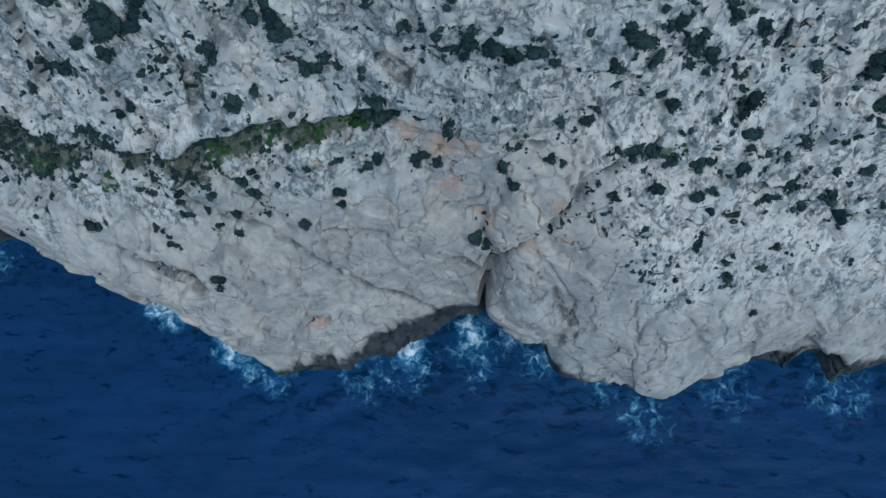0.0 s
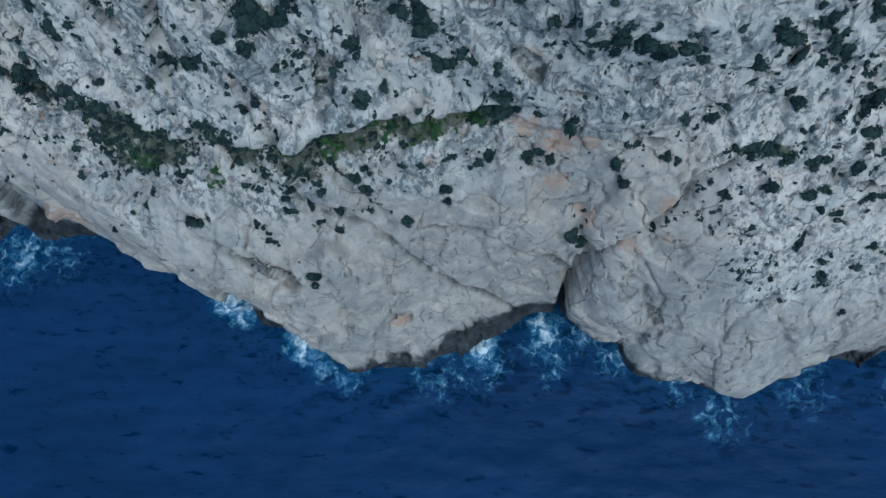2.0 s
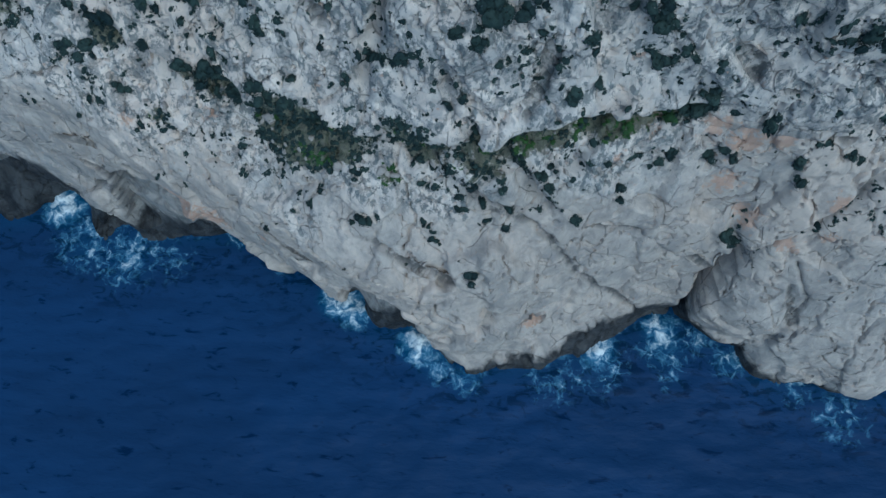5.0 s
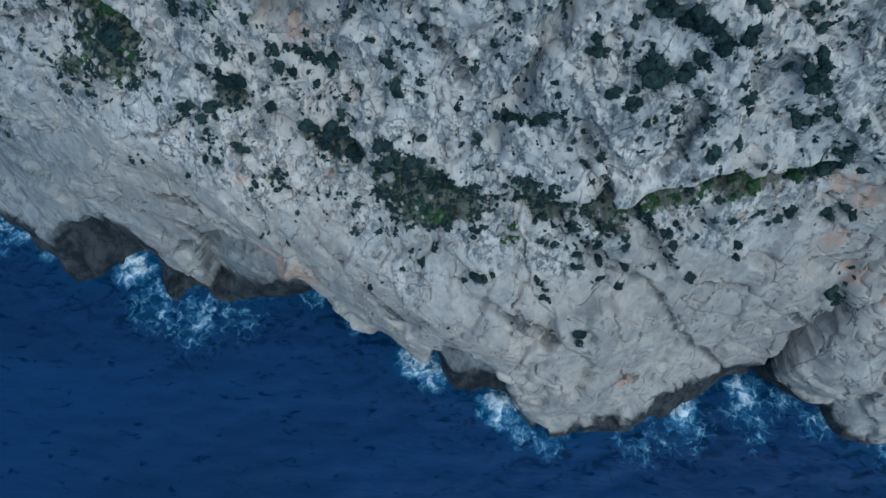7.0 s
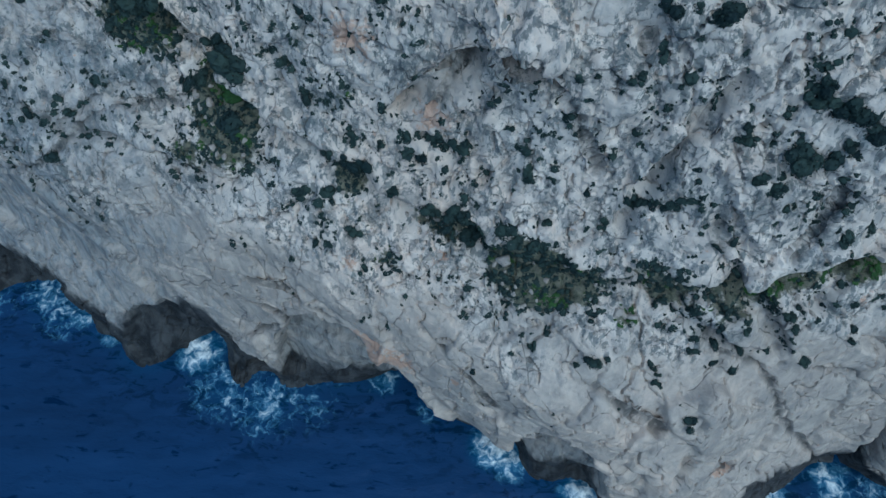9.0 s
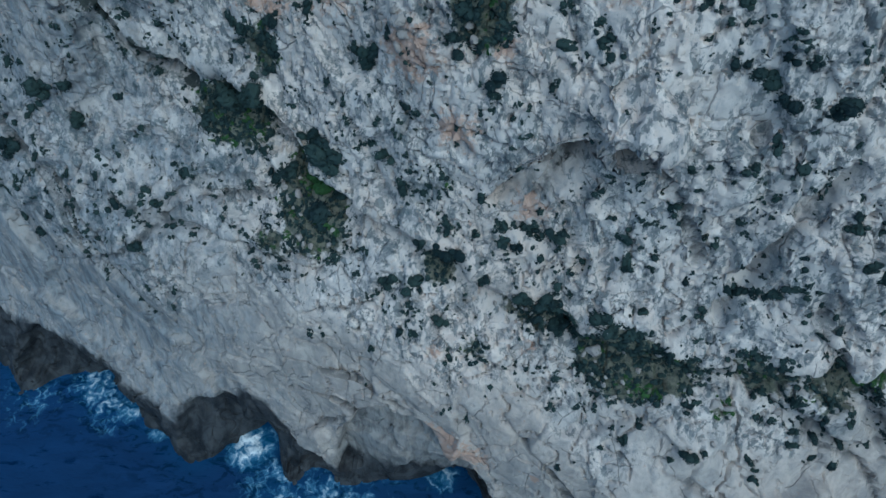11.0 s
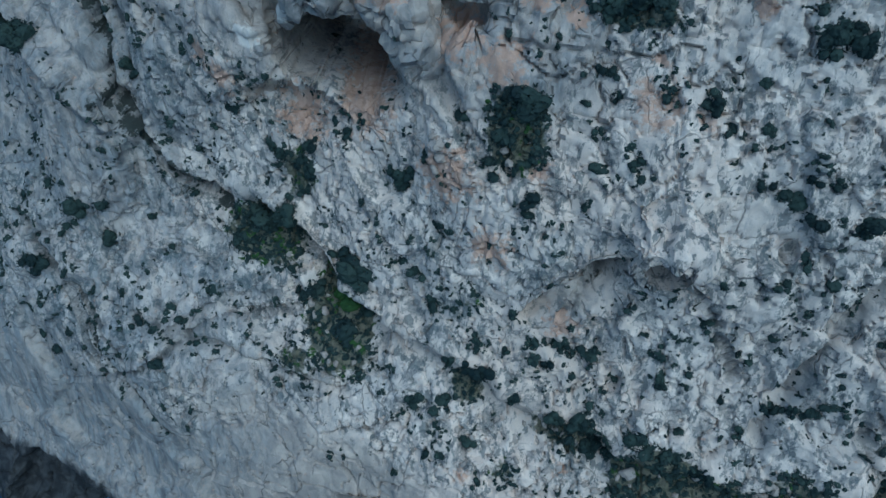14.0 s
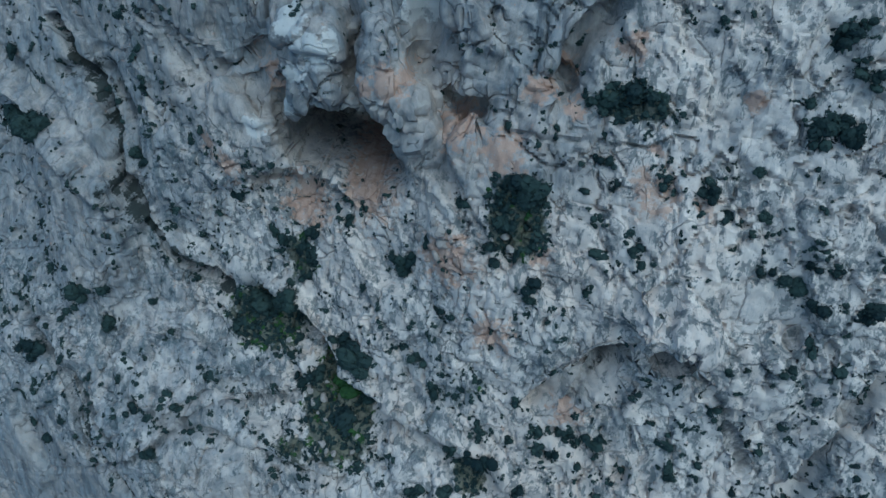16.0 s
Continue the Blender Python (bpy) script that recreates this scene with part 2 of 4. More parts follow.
CRACKS_HIGH = [
    [(-3.5, 41.0), (-1.9, 39.5), (-0.5, 38.9), (2.0, 38.3)], [(-3.5, 34.4), (-0.7, 33.9), (2.5, 34.4), (7.3, 33.1)], [(-84.4, 27.3), (-81.3, 25.8), (-76.7, 29.6), (-72.3, 32.5), (-67.5, 34.0), (-62.5, 35.3)],
    [(-64.9, 30.3), (-62.4, 28.8), (-60.4, 27.4), (-56.4, 29.2), (-53.4, 30.5)], [(-90.5, 35.9), (-87.3, 34.0), (-83.2, 33.0), (-81.7, 31.4), (-78.9, 29.0)], [(-33.5, 46.5), (-32.1, 44.7), (-30.7, 41.7), (-30.1, 40.1)],
    [(-28.9, 50.4), (-28.7, 48.2), (-28.1, 46.2)], [(-14.9, 42.0), (-15.7, 38.1), (-16.1, 36.8)], [(32.7, 23.7), (28.2, 25.4), (24.3, 27.3), (20.9, 29.4)],
]
STEP = [(-21.8, 40.0), (-21.1, 37.0), (-18.7, 34.5), (-16.4, 32.4), (-14.1, 29.2), (-12.5, 26.3)]  # an overhanging step that runs down across the face
STEP_DEPTH = [(-135, 0), (-22.8, 0), (-20.3, 0.7), (-17.1, 1.0), (-14.0, 0.8), (-11.5, 0), (80, 0)]
CAVES = [  # centre, half width, half height above and below, depth, sharpness of roof and of floor
    (-57.6, 55.4, 5.4, 3.6, 2.4, 13.0, 0.15, 0.3),
    (-62.0, 52.0, 4.4, 1.8, 2.4, 2.4, 0.3, 0.8),
    (-48.2, 60.4, 2.3, 1.6, 1.5, 2.6, 0.3, 0.7),
    (-43.1, 61.8, 0.8, 1.5, 1.6, 2.2, 0.4, 0.7),
    (-35.4, 47.5, 2.0, 1.5, 1.4, 7.0, 0.2, 0.25),
    (-39.6, 44.6, 2.6, 1.2, 2.2, 1.4, 0.3, 0.9),
    (-50.6, 3.0, 9.4, 16.2, 9.0, 3.0, 0.12, 0.5),
    (-71.0, 1.0, 8.0, 10.5, 8.0, 2.2, 0.25, 0.6),
    (-92.5, 1.0, 9.5, 9.2, 8.0, 3.4, 0.2, 0.6),
    (-28.4, 2.6, 5.2, 12.0, 8.0, 2.6, 0.15, 0.6),
    (-19.8, 0.6, 1.0, 1.4, 4.0, 1.6, 0.4, 0.6),
    (40.5, 1.4, 2.6, 3.2, 6.0, 3.2, 0.3, 0.6),
    (19.0, 0.2, 1.0, 1.6, 4.0, 1.6, 0.4, 0.6),
    (-12.3, 9.9, 1.3, 0.7, 0.7, 1.9, 0.3, 0.5),
]
BULGES = [  # centre, half width, half height, how far it stands out
    (8.2, 9.5, 4.2, 8.0, 1.8), (-60.4, 62.6, 3.3, 4.6, 2.8), (-54.2, 62.0, 2.2, 4.6, 2.8), (-82.5, 47, 6.2, 9.5, 3.4), (-73.5, 52, 4.5, 5, 1.0), (-67.0, 55.5, 4.2, 4.4, 1.8),
    (-51.9, 59.6, 1.5, 3.2, 1.8), (-48.5, 66.0, 3.5, 3.0, 1.6), (-36.0, 50.0, 3.4, 1.9, 2.0), (22.5, 5.0, 5.5, 5.0, 0.9), (-60, 24, 9, 8, 0.6), (-18, 14, 8, 9, 0.5),
]
FOOT = [  # how far the foot of the cliff stands back from or in front of its lowest contour line
    (-135, 0), (-105, 3.4), (-100, 0), (-94, 0), (-91, 1.4), (-88.7, 3.2), (-86.5, 2.8), (-84, 1.2), (-81.5, 1.8), (-78.5, 0.2), (-74, -2.2), (-72, 0.2), (-70, 2.2), (-68.2, 3.8), (-66.2, 0.0),
    (-64.4, -0.7), (-63, 1.4), (-60, 1.2), (-56, -1.1), (-52, -1.2), (-47, -0.4), (-44, 0.4), (-40, -0.4), (-35, 0.2), (-32.3, 1.0), (-30.8, -1.2), (-28, -0.4), (-25.6, 1.4), (-23.3, 1.9), (-20, -0.4),
    (-14, 0), (-9, -1.2), (-6, -1.4), (-2, 0.2), (6, 0), (8.5, -1.1), (11, -0.8), (14, -0.3), (18.6, -0.8), (20.4, -0.4), (25, -0.8), (27.5, -0.3), (30, -1.0), (33, -0.4), (37, 0.2), (40, -1.2), (42, -1.2), (46, 0), (80, 0),
]


def off_line(x, z, line):
    """The distance to a line on the face, or 99 where that is more than some metres."""
    best = np.full(len(x), 99.0)
    lx, lz = [p[0] for p in line], [p[1] for p in line]
    near = np.where((x > min(lx) - 5) & (x < max(lx) + 5) & (z > min(lz) - 5) & (z < max(lz) + 5))[0]
    px, pz = x[near], z[near]
    for (ax, az), (bx, bz) in zip(line[:-1], line[1:]):
        dx, dz = bx - ax, bz - az
        t = np.clip(((px - ax) * dx + (pz - az) * dz) / (dx * dx + dz * dz), 0, 1)
        best[near] = np.minimum(best[near], np.hypot(px - ax - t * dx, pz - az - t * dz))
    return best


def face(x, z):
    """How far inland the face lies at each (x, z), before the small relief."""
    flat = np.c_[x, np.zeros(len(x)), z]
    wob = fbm(flat / 3.0, 3, 40) * 0.9
    wobz = fbm(flat / 3.0, 3, 50) * 0.9
    hollow = np.zeros(len(x))
    slow, slowz = fbm(flat / 7.0, 2, 44), fbm(flat / 7.0, 2, 54)
    y = blended_contours(x, z) + spline(x, FOOT) * smooth(6.5, 1.0, z)
    line, depth = spline(x, LEDGE), spline(x, LEDGE_DEPTH)
    h = z + wobz * 0.6 - line
    y += 1.5 * depth * np.exp(-((h + 1.2) / 1.1)**2) - 0.6 * depth * np.exp(-((h - 0.6) / 0.9)**2)
    hollow = np.maximum(hollow, 0.8 * np.exp(-((h + 0.4) / 1.4)**2) * smooth(0.3, 1.0, depth))
    depth = np.interp(x, [k[0] for k in STEP_DEPTH], [k[1] for k in STEP_DEPTH])
    h = 0.64 * (z + wobz * 0.5 - np.interp(x, [k[0] for k in STEP], [k[1] for k in STEP]))
    y += 1.3 * depth * np.exp(-((h + 0.7) / 0.7)**2) - 0.7 * depth * np.exp(-((h - 0.6) / 0.8)**2)
    for path in CRACKS_LOW + CRACKS_HIGH:
        y += 0.45 * np.exp(-(off_line(x + wob * 0.4, z + wobz * 0.4, path) / 0.22)**2)
    for path, deep, wide in GULLIES:
        d = off_line(x + wob * 0.5, z + wobz * 0.5, path)
        y += deep * np.exp(-(d / wide)**2) * (0.85 + 0.3 * wob)
        hollow = np.maximum(hollow, 0.65 * np.exp(-(d / (wide * 1.7))**2))
    for cx, cz, rx, up, down, deep, roof, floor in CAVES:
        dz = z + slowz * 0.8 + wobz * 0.35 - cz
        r = np.hypot((x + slow * 0.8 + wob * 0.5 - cx) / rx, np.where(dz > 0, dz / up, dz / down))
        y += deep * smooth(1.0, 1 - np.where(dz > 0, roof, floor), r)
    for cx, cz, rx, up, down, deep, roof, floor in CAVES:
        r = np.hypot((x - cx) / (rx * 1.02), np.where(z > cz, (z - cz) / (up * 1.02), (z - cz) / down))
        hollow = np.maximum(hollow, 0.3 * smooth(1.0, 0.8, r))
    for cx, cz, rx, rz, out in BULGES:
        r = np.hypot((x + wob - cx) / rx, (z + wobz - cz) / rz)
        y -= out * np.clip(1 - r * r, 0, 1)**0.8
    return y, np.clip(hollow, 0, 1)


def graded(start, fine_from, fine_to, stop, step, grow=1.18, cap=60.0):
    """Stations that lie close together between two places and ever further apart outside."""
    mid = list(np.arange(fine_from, fine_to + step / 2, step))
    low, high, s = [fine_from], [mid[-1]], step
    while low[-1] > start or high[-1] < stop:
        s = min(s * grow, cap)
        if low[-1] > start:
            low.append(max(start, low[-1] - s))
        if high[-1] < stop:
            high.append(min(stop, high[-1] + s))
    return np.array(low[:0:-1] + mid + high[1:])


def grid_faces(m, n):
    i = (np.arange(m - 1)[:, None] * n + np.arange(n - 1)).ravel()
    return np.c_[i, i + 1, i + n + 1, i + n]


def mesh_from(name, verts, quads, material, smooth_shade=True):
    me = bpy.data.meshes.new(name)
    k = quads.shape[1]
    me.vertices.add(len(verts)), me.loops.add(quads.size), me.polygons.add(len(quads))
    me.vertices.foreach_set("co", np.ascontiguousarray(verts, dtype=np.float32).ravel())
    me.loops.foreach_set("vertex_index", np.ascontiguousarray(quads, dtype=np.int32).ravel())
    me.polygons.foreach_set("loop_start", np.arange(0, quads.size, k, dtype=np.int32))
    me.polygons.foreach_set("use_smooth", np.full(len(quads), smooth_shade))
    me.update(calc_edges=True)
    me.materials.append(material)
    return me


def attribute(me, name, values):
    me.attributes.new(name, "FLOAT", "POINT").data.foreach_set("value", np.ascontiguousarray(values, dtype=np.float32))


# ---- materials ----
class Nodes:
    """Short hand for building a node material."""

    def __init__(self, name):
        self.material = bpy.data.materials.new(name)
        self.material.use_nodes = True
        self.tree = self.material.node_tree
        self.shader = self.tree.nodes["Principled BSDF"]

    def put(self, socket, value):
        if isinstance(value, bpy.types.NodeSocket):
            self.tree.links.new(value, socket)
        elif value is not None:
            socket.default_value = value

    def node(self, kind, out=0, **ins):
        n = self.tree.nodes.new(kind)
        for key, value in ins.items():
            self.put(n.inputs[key.replace("_", " ")], value)
        return n.outputs[out]

    def place(self):
        return self.tree.nodes.new("ShaderNodeTexCoord").outputs["Object"]

    def attr(self, name):
        n = self.tree.nodes.new("ShaderNodeAttribute")
        n.attribute_name = name
        return n.outputs["Fac"]

    def noise(self, scale, detail=4.0, rough=0.55, vector=None, twist=0.0):
        return self.node("ShaderNodeTexNoise", 0, Scale=scale, Detail=detail, Roughness=rough, Distortion=twist, Vector=vector or self.place())

    def voronoi(self, scale, feature="F1", vector=None, out=0):
        n = self.tree.nodes.new("ShaderNodeTexVoronoi")
        n.feature = feature
        n.inputs["Scale"].default_value = scale
        self.put(n.inputs["Vector"], vector or self.place())
        return n.outputs[out]

    def stretch(self, x, y, z, turn=(0, 0, 0)):
        n = self.tree.nodes.new("ShaderNodeMapping")
        n.inputs["Scale"].default_value = (x, y, z)
        n.inputs["Rotation"].default_value = [radians(a) for a in turn]
        self.put(n.inputs["Vector"], self.place())
        return n.outputs[0]

    def ramp(self, value, low, high, a=0.0, b=1.0):
        n = self.tree.nodes.new("ShaderNodeMapRange")
        n.interpolation_type = "SMOOTHSTEP"
        for key, v in (("Value", value), ("From Min", low), ("From Max", high), ("To Min", a), ("To Max", b)):
            self.put(n.inputs[key], v)
        return n.outputs[0]

    def calc(self, how, a, b=None, clamp=False):
        n = self.tree.nodes.new("ShaderNodeMath")
        n.operation, n.use_clamp = how, clamp
        self.put(n.inputs[0], a), self.put(n.inputs[1], b)
        return n.outputs[0]

    def mix(self, share, a, b, how="MIX"):
        n = self.tree.nodes.new("ShaderNodeMix")
        n.data_type, n.blend_type = "RGBA", how
        for socket, v in ((n.inputs[0], share), (n.inputs[6], a), (n.inputs[7], b)):
            self.put(socket, (*v, 1) if isinstance(v, tuple) else v)
        return n.outputs[2]

    def finish(self, colour, rough=0.85, height=None, depth=0.1, strength=1.0, specular=0.3):
        self.put(self.shader.inputs["Base Color"], (*colour, 1) if isinstance(colour, tuple) else colour)
        self.put(self.shader.inputs["Roughness"], rough)
        self.put(self.shader.inputs["Specular IOR Level"], specular)
        if height is not None:
            self.put(self.shader.inputs["Normal"], self.node("ShaderNodeBump", 0, Strength=strength, Distance=depth, Height=height))
        return self.material


def limestone():
    n = Nodes("limestone")
    broad = n.noise(0.11, 5, 0.6)
    patch = n.noise(0.62, 7, 0.66, n.stretch(1, 1, 0.6, (0, 20, 0)), 0.5)
    grain = n.noise(3.2, 7, 0.68)
    streak = n.noise(0.9, 5, 0.6, n.stretch(1.6, 1, 0.28, (0, 8, 0)), 0.4)
    colour = n.mix(n.ramp(broad, 0.38, 0.6), (0.53, 0.475, 0.44), (0.66, 0.56, 0.495))
    colour = n.mix(n.ramp(patch, 0.51, 0.62, 0, 0.6), colour, (0.80, 0.70, 0.625))
    colour = n.mix(n.ramp(patch, 0.47, 0.37, 0, 0.5), colour, (0.32, 0.31, 0.31))
    colour = n.mix(n.ramp(streak, 0.57, 0.70, 0, 0.5), colour, (0.25, 0.26, 0.285))
    colour = n.mix(n.ramp(n.noise(0.23, 3), 0.55, 0.72, 0, 0.35), colour, (0.56, 0.46, 0.39))
    # smoother rock is darker; through the mask carved recesses are darkened in colour too
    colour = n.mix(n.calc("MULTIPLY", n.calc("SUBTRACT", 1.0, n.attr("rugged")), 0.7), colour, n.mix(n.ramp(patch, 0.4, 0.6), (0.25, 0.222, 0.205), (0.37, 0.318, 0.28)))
    colour = n.mix(n.ramp(grain, 0.43, 0.33, 0, 0.3), colour, (0.2, 0.205, 0.215))
    colour = n.mix(n.calc("MULTIPLY", n.attr("grey"), n.ramp(patch, 0.38, 0.6, 0.85, 0.45)), colour, n.mix(n.ramp(streak, 0.4, 0.6), (0.25, 0.265, 0.285), (0.13, 0.14, 0.155)))
    bent = n.tree.nodes.new("ShaderNodeVectorMath")
    bent.operation = "MULTIPLY_ADD"
    n.put(bent.inputs[0], n.node("ShaderNodeTexNoise", 1, Scale=0.3, Detail=5.0, Vector=n.place()))
    bent.inputs[1].default_value = (1.6, 1.6, 1.6)
    n.put(bent.inputs[2], n.stretch(1, 1, 0.6, (0, 25, 0)))
    crack = n.calc("MULTIPLY", n.ramp(n.voronoi(0.26, "DISTANCE_TO_EDGE", bent.outputs[0]), 0.004, 0.016, 1, 0), n.ramp(n.noise(0.5, 4), 0.46, 0.56))
    fine = n.calc("MULTIPLY", n.ramp(n.voronoi(0.75, "DISTANCE_TO_EDGE", bent.outputs[0]), 0.008, 0.035, 1, 0), n.ramp(n.noise(0.8, 4), 0.52, 0.64, 0, 0.6))
    crack = n.calc("MAXIMUM", crack, fine)
    colour = n.mix(n.calc("MULTIPLY", crack, 0.5), colour, (0.09, 0.09, 0.095))
    colour = n.mix(n.calc("MULTIPLY", n.attr("warm"), n.ramp(patch, 0.35, 0.6, 0.25, 0.65)), colour, (0.62, 0.5, 0.42))
    # blue-grey lichen in blotches on the rugged rock
    blotch = n.calc("ADD", n.noise(1.15, 6, 0.7, n.stretch(1.25, 1, 0.62, (0, 14, 0)), 0.3), n.calc("MULTIPLY", n.noise(0.2, 3), 0.25))
    lichen = n.calc("MULTIPLY", n.ramp(blotch, 0.655, 0.705), n.ramp(n.attr("rugged"), 0.1, 0.8))
    colour = n.mix(n.calc("MULTIPLY", lichen, 0.72), colour, n.mix(n.ramp(grain, 0.35, 0.65), (0.05, 0.07, 0.082), (0.14, 0.165, 0.175)))
    crust = n.calc("MULTIPLY", n.ramp(n.noise(0.42, 7, 0.72, n.stretch(1.1, 1, 0.75, (0, 30, 0)), 0.4), 0.535, 0.57), n.ramp(n.attr("rugged"), 0.2, 0.9))
    colour = n.mix(n.calc("MULTIPLY", crust, n.ramp(grain, 0.3, 0.6, 0.85, 0.4)), colour, (0.075, 0.095, 0.11))
    # fresh pale scars
    scar = n.ramp(n.calc("ADD", n.attr("scar"), n.calc("MULTIPLY", n.calc("SUBTRACT", n.noise(0.9, 5, 0.6), 0.5), 2.2)), 0.5, 0.7, 0, 0.6)
    colour = n.mix(n.calc("MULTIPLY", scar, n.ramp(n.attr("scar"), 0.05, 0.3)), colour, (0.72, 0.69, 0.66))
    # iron stains
    rust = n.ramp(n.calc("ADD", n.attr("rust"), n.calc("MULTIPLY", n.calc("SUBTRACT", n.noise(1.5, 6, 0.7), 0.5), 3.6)), 0.35, 0.85, 0, 0.7)
    colour = n.mix(rust, colour, n.mix(grain, (0.38, 0.21, 0.145), (0.58, 0.38, 0.275)))
    # soil and low green growth on the ledges
    green = n.ramp(n.calc("ADD", n.attr("green"), n.calc("MULTIPLY", n.calc("SUBTRACT", n.noise(1.3, 6, 0.65), 0.5), 1.5)), 0.35, 0.6)
    colour = n.mix(n.calc("MULTIPLY", green, 0.85), colour, n.mix(n.ramp(grain, 0.4, 0.6), (0.032, 0.042, 0.026), (0.085, 0.09, 0.055)))
    # dark gully lines: moss and soil, plus crack shade put into the colour
    moss_shade = n.ramp(n.calc("ADD", n.attr("moss_shade"), n.calc("MULTIPLY", n.calc("SUBTRACT", n.noise(0.8, 6, 0.7), 0.5), 3.0)), 0.5, 0.7, 0, 0.9)
    colour = n.mix(n.calc("MULTIPLY", moss_shade, n.ramp(n.attr("moss_shade"), 0.02, 0.2)), colour, (0.028, 0.036, 0.034))
    # shade inside the sea caves, put into the rock colour
    cave_shade = n.calc("MULTIPLY", n.attr("cave_shade"), n.ramp(n.noise(0.5, 5, 0.6), 0.35, 0.6, 0.45, 0.85))
    colour = n.mix(cave_shade, colour, n.mix(n.ramp(streak, 0.42, 0.6), (0.26, 0.25, 0.245), (0.12, 0.12, 0.122)))
    # soil in the joints, and their shadow painted along with it
    joint = n.calc("MULTIPLY", n.attr("joint"), n.ramp(n.noise(0.7, 5, 0.6), 0.4, 0.55, 0.15, 0.85))
    colour = n.mix(joint, colour, (0.055, 0.056, 0.058))
    # dark weed and water above the sea, with sea-cave shade painted in
    wet_shade = n.ramp(n.calc("ADD", n.attr("wet_shade"), n.calc("MULTIPLY", n.calc("SUBTRACT", n.noise(0.8, 5, 0.6, n.stretch(1, 1, 0.5)), 0.5), 1.3)), 0.2, 0.85)
    colour = n.mix(n.calc("MULTIPLY", wet_shade, 0.95), colour, n.mix(n.ramp(patch, 0.4, 0.6), (0.014, 0.016, 0.02), (0.045, 0.048, 0.054)))
    relief = n.calc("ADD", n.calc("MULTIPLY", grain, 0.5), n.calc("MULTIPLY", n.noise(9.0, 5, 0.65), 0.35))
    relief = n.calc("ADD", relief, n.calc("MULTIPLY", patch, 0.6))
    return n.finish(colour, n.ramp(wet_shade, 0, 1, 0.92, 0.6), n.calc("SUBTRACT", relief, n.calc("MULTIPLY", crack, 0.8)), 0.16, 0.8, 0.12)


def foliage(name, dark, light):
    n = Nodes(name)
    info = n.tree.nodes.new("ShaderNodeObjectInfo").outputs["Random"]
    island = n.tree.nodes.new("ShaderNodeNewGeometry").outputs["Random Per Island"]
    share = n.calc("ADD", n.calc("MULTIPLY", info, 0.45), n.calc("MULTIPLY", island, 0.55))
    return n.finish(n.mix(n.ramp(share, 0.1, 0.95), dark, light), 0.75, n.noise(14, 3), 0.05, 0.6, 0.2)


def seawater():
    n = Nodes("sea_water")
    broad = n.noise(0.05, 4, 0.55, n.stretch(0.6, 1.2, 1, (0, 0, 12)))
    chop = n.noise(0.9, 6, 0.62, n.stretch(0.4, 1.1, 1, (0, 0, 8)), 0.5)
    colour = n.mix(n.ramp(broad, 0.35, 0.65), (0.0155, 0.038, 0.1), (0.0175, 0.045, 0.121))
    # dark wavelet specks: shading of the waves put into the base colour
    colour = n.mix(n.ramp(chop, 0.42, 0.33, 0, 0.85), colour, (0.0025, 0.014, 0.05))
    churn_shade = n.attr("churn_shade")
    # near-shore dark patches paint in shadow and missing sky reflection
    colour = n.mix(n.calc("MULTIPLY", n.ramp(n.noise(0.75, 6, 0.65, n.stretch(0.6, 1.1, 1, (0, 0, 20)), 0.8), 0.50, 0.40), n.ramp(churn_shade, 0.05, 0.4, 0.0, 0.8)), colour, (0.003, 0.011, 0.032))
    colour = n.mix(n.ramp(churn_shade, 0.25, 0.9, 0, 0.55), colour, (0.02, 0.095, 0.20))
    wob = n.tree.nodes.new("ShaderNodeVectorMath")
    wob.operation = "MULTIPLY_ADD"
    n.put(wob.inputs[0], n.node("ShaderNodeTexNoise", 1, Scale=0.9, Detail=4.0, Vector=n.place()))
    wob.inputs[1].default_value = (1.4, 1.4, 0)
    n.put(wob.inputs[2], n.place())
    surf = n.attr("foam")
    web = n.noise(0.8, 6, 0.62, wob.outputs[0], 0.8)
    veins = n.ramp(n.voronoi(0.9, "DISTANCE_TO_EDGE", wob.outputs[0]), 0.0, 0.16, 1.0, 0.0)
    veins = n.calc("ADD", veins, n.calc("MULTIPLY", n.ramp(n.voronoi(2.3, "DISTANCE_TO_EDGE", wob.outputs[0]), 0.0, 0.2, 1.0, 0.0), 0.6))
    web = n.calc("ADD", n.calc("MULTIPLY", n.calc("SUBTRACT", web, 0.52), 2.6), n.calc("MULTIPLY", veins, 0.13))
    level = n.calc("ADD", surf, n.calc("MULTIPLY", web, n.ramp(surf, 0.03, 0.35)))
    colour = n.mix(n.ramp(level, 0.25, 0.75, 0, 0.6), colour, (0.12, 0.27, 0.42))
    foam = n.ramp(level, 0.55, 1.3)
    colour = n.mix(foam, colour, (0.80, 0.84, 0.87))
    waves = n.calc("ADD", n.calc("MULTIPLY", n.noise(0.5, 5, 0.6, n.stretch(0.5, 1.1, 1, (0, 0, 8))), 1.0), n.calc("MULTIPLY", foam, 0.3))
    return n.finish(colour, n.ramp(foam, 0, 1, 0.35, 0.8), waves, 0.4, 0.5, 0.05)


ROCK, WATER = limestone(), seawater()
SCRUB = foliage("scrub_leaves", (0.012, 0.023, 0.026), (0.036, 0.056, 0.05))
GRASS = foliage("ledge_leaves", (0.02, 0.046, 0.018), (0.05, 0.1, 0.028))

# ---- the cliff ----
gx, gz = graded(-135, -104, 50, 80, 0.16, 1.25, 1.5), graded(-4, -2.2, 71, 100, 0.15, 1.2, 1.5)
NX, NZ = len(gx), len(gz)
ax, az = [v.ravel() for v in np.meshgrid(gx, gz)]
ay, hollow = face(ax, az)
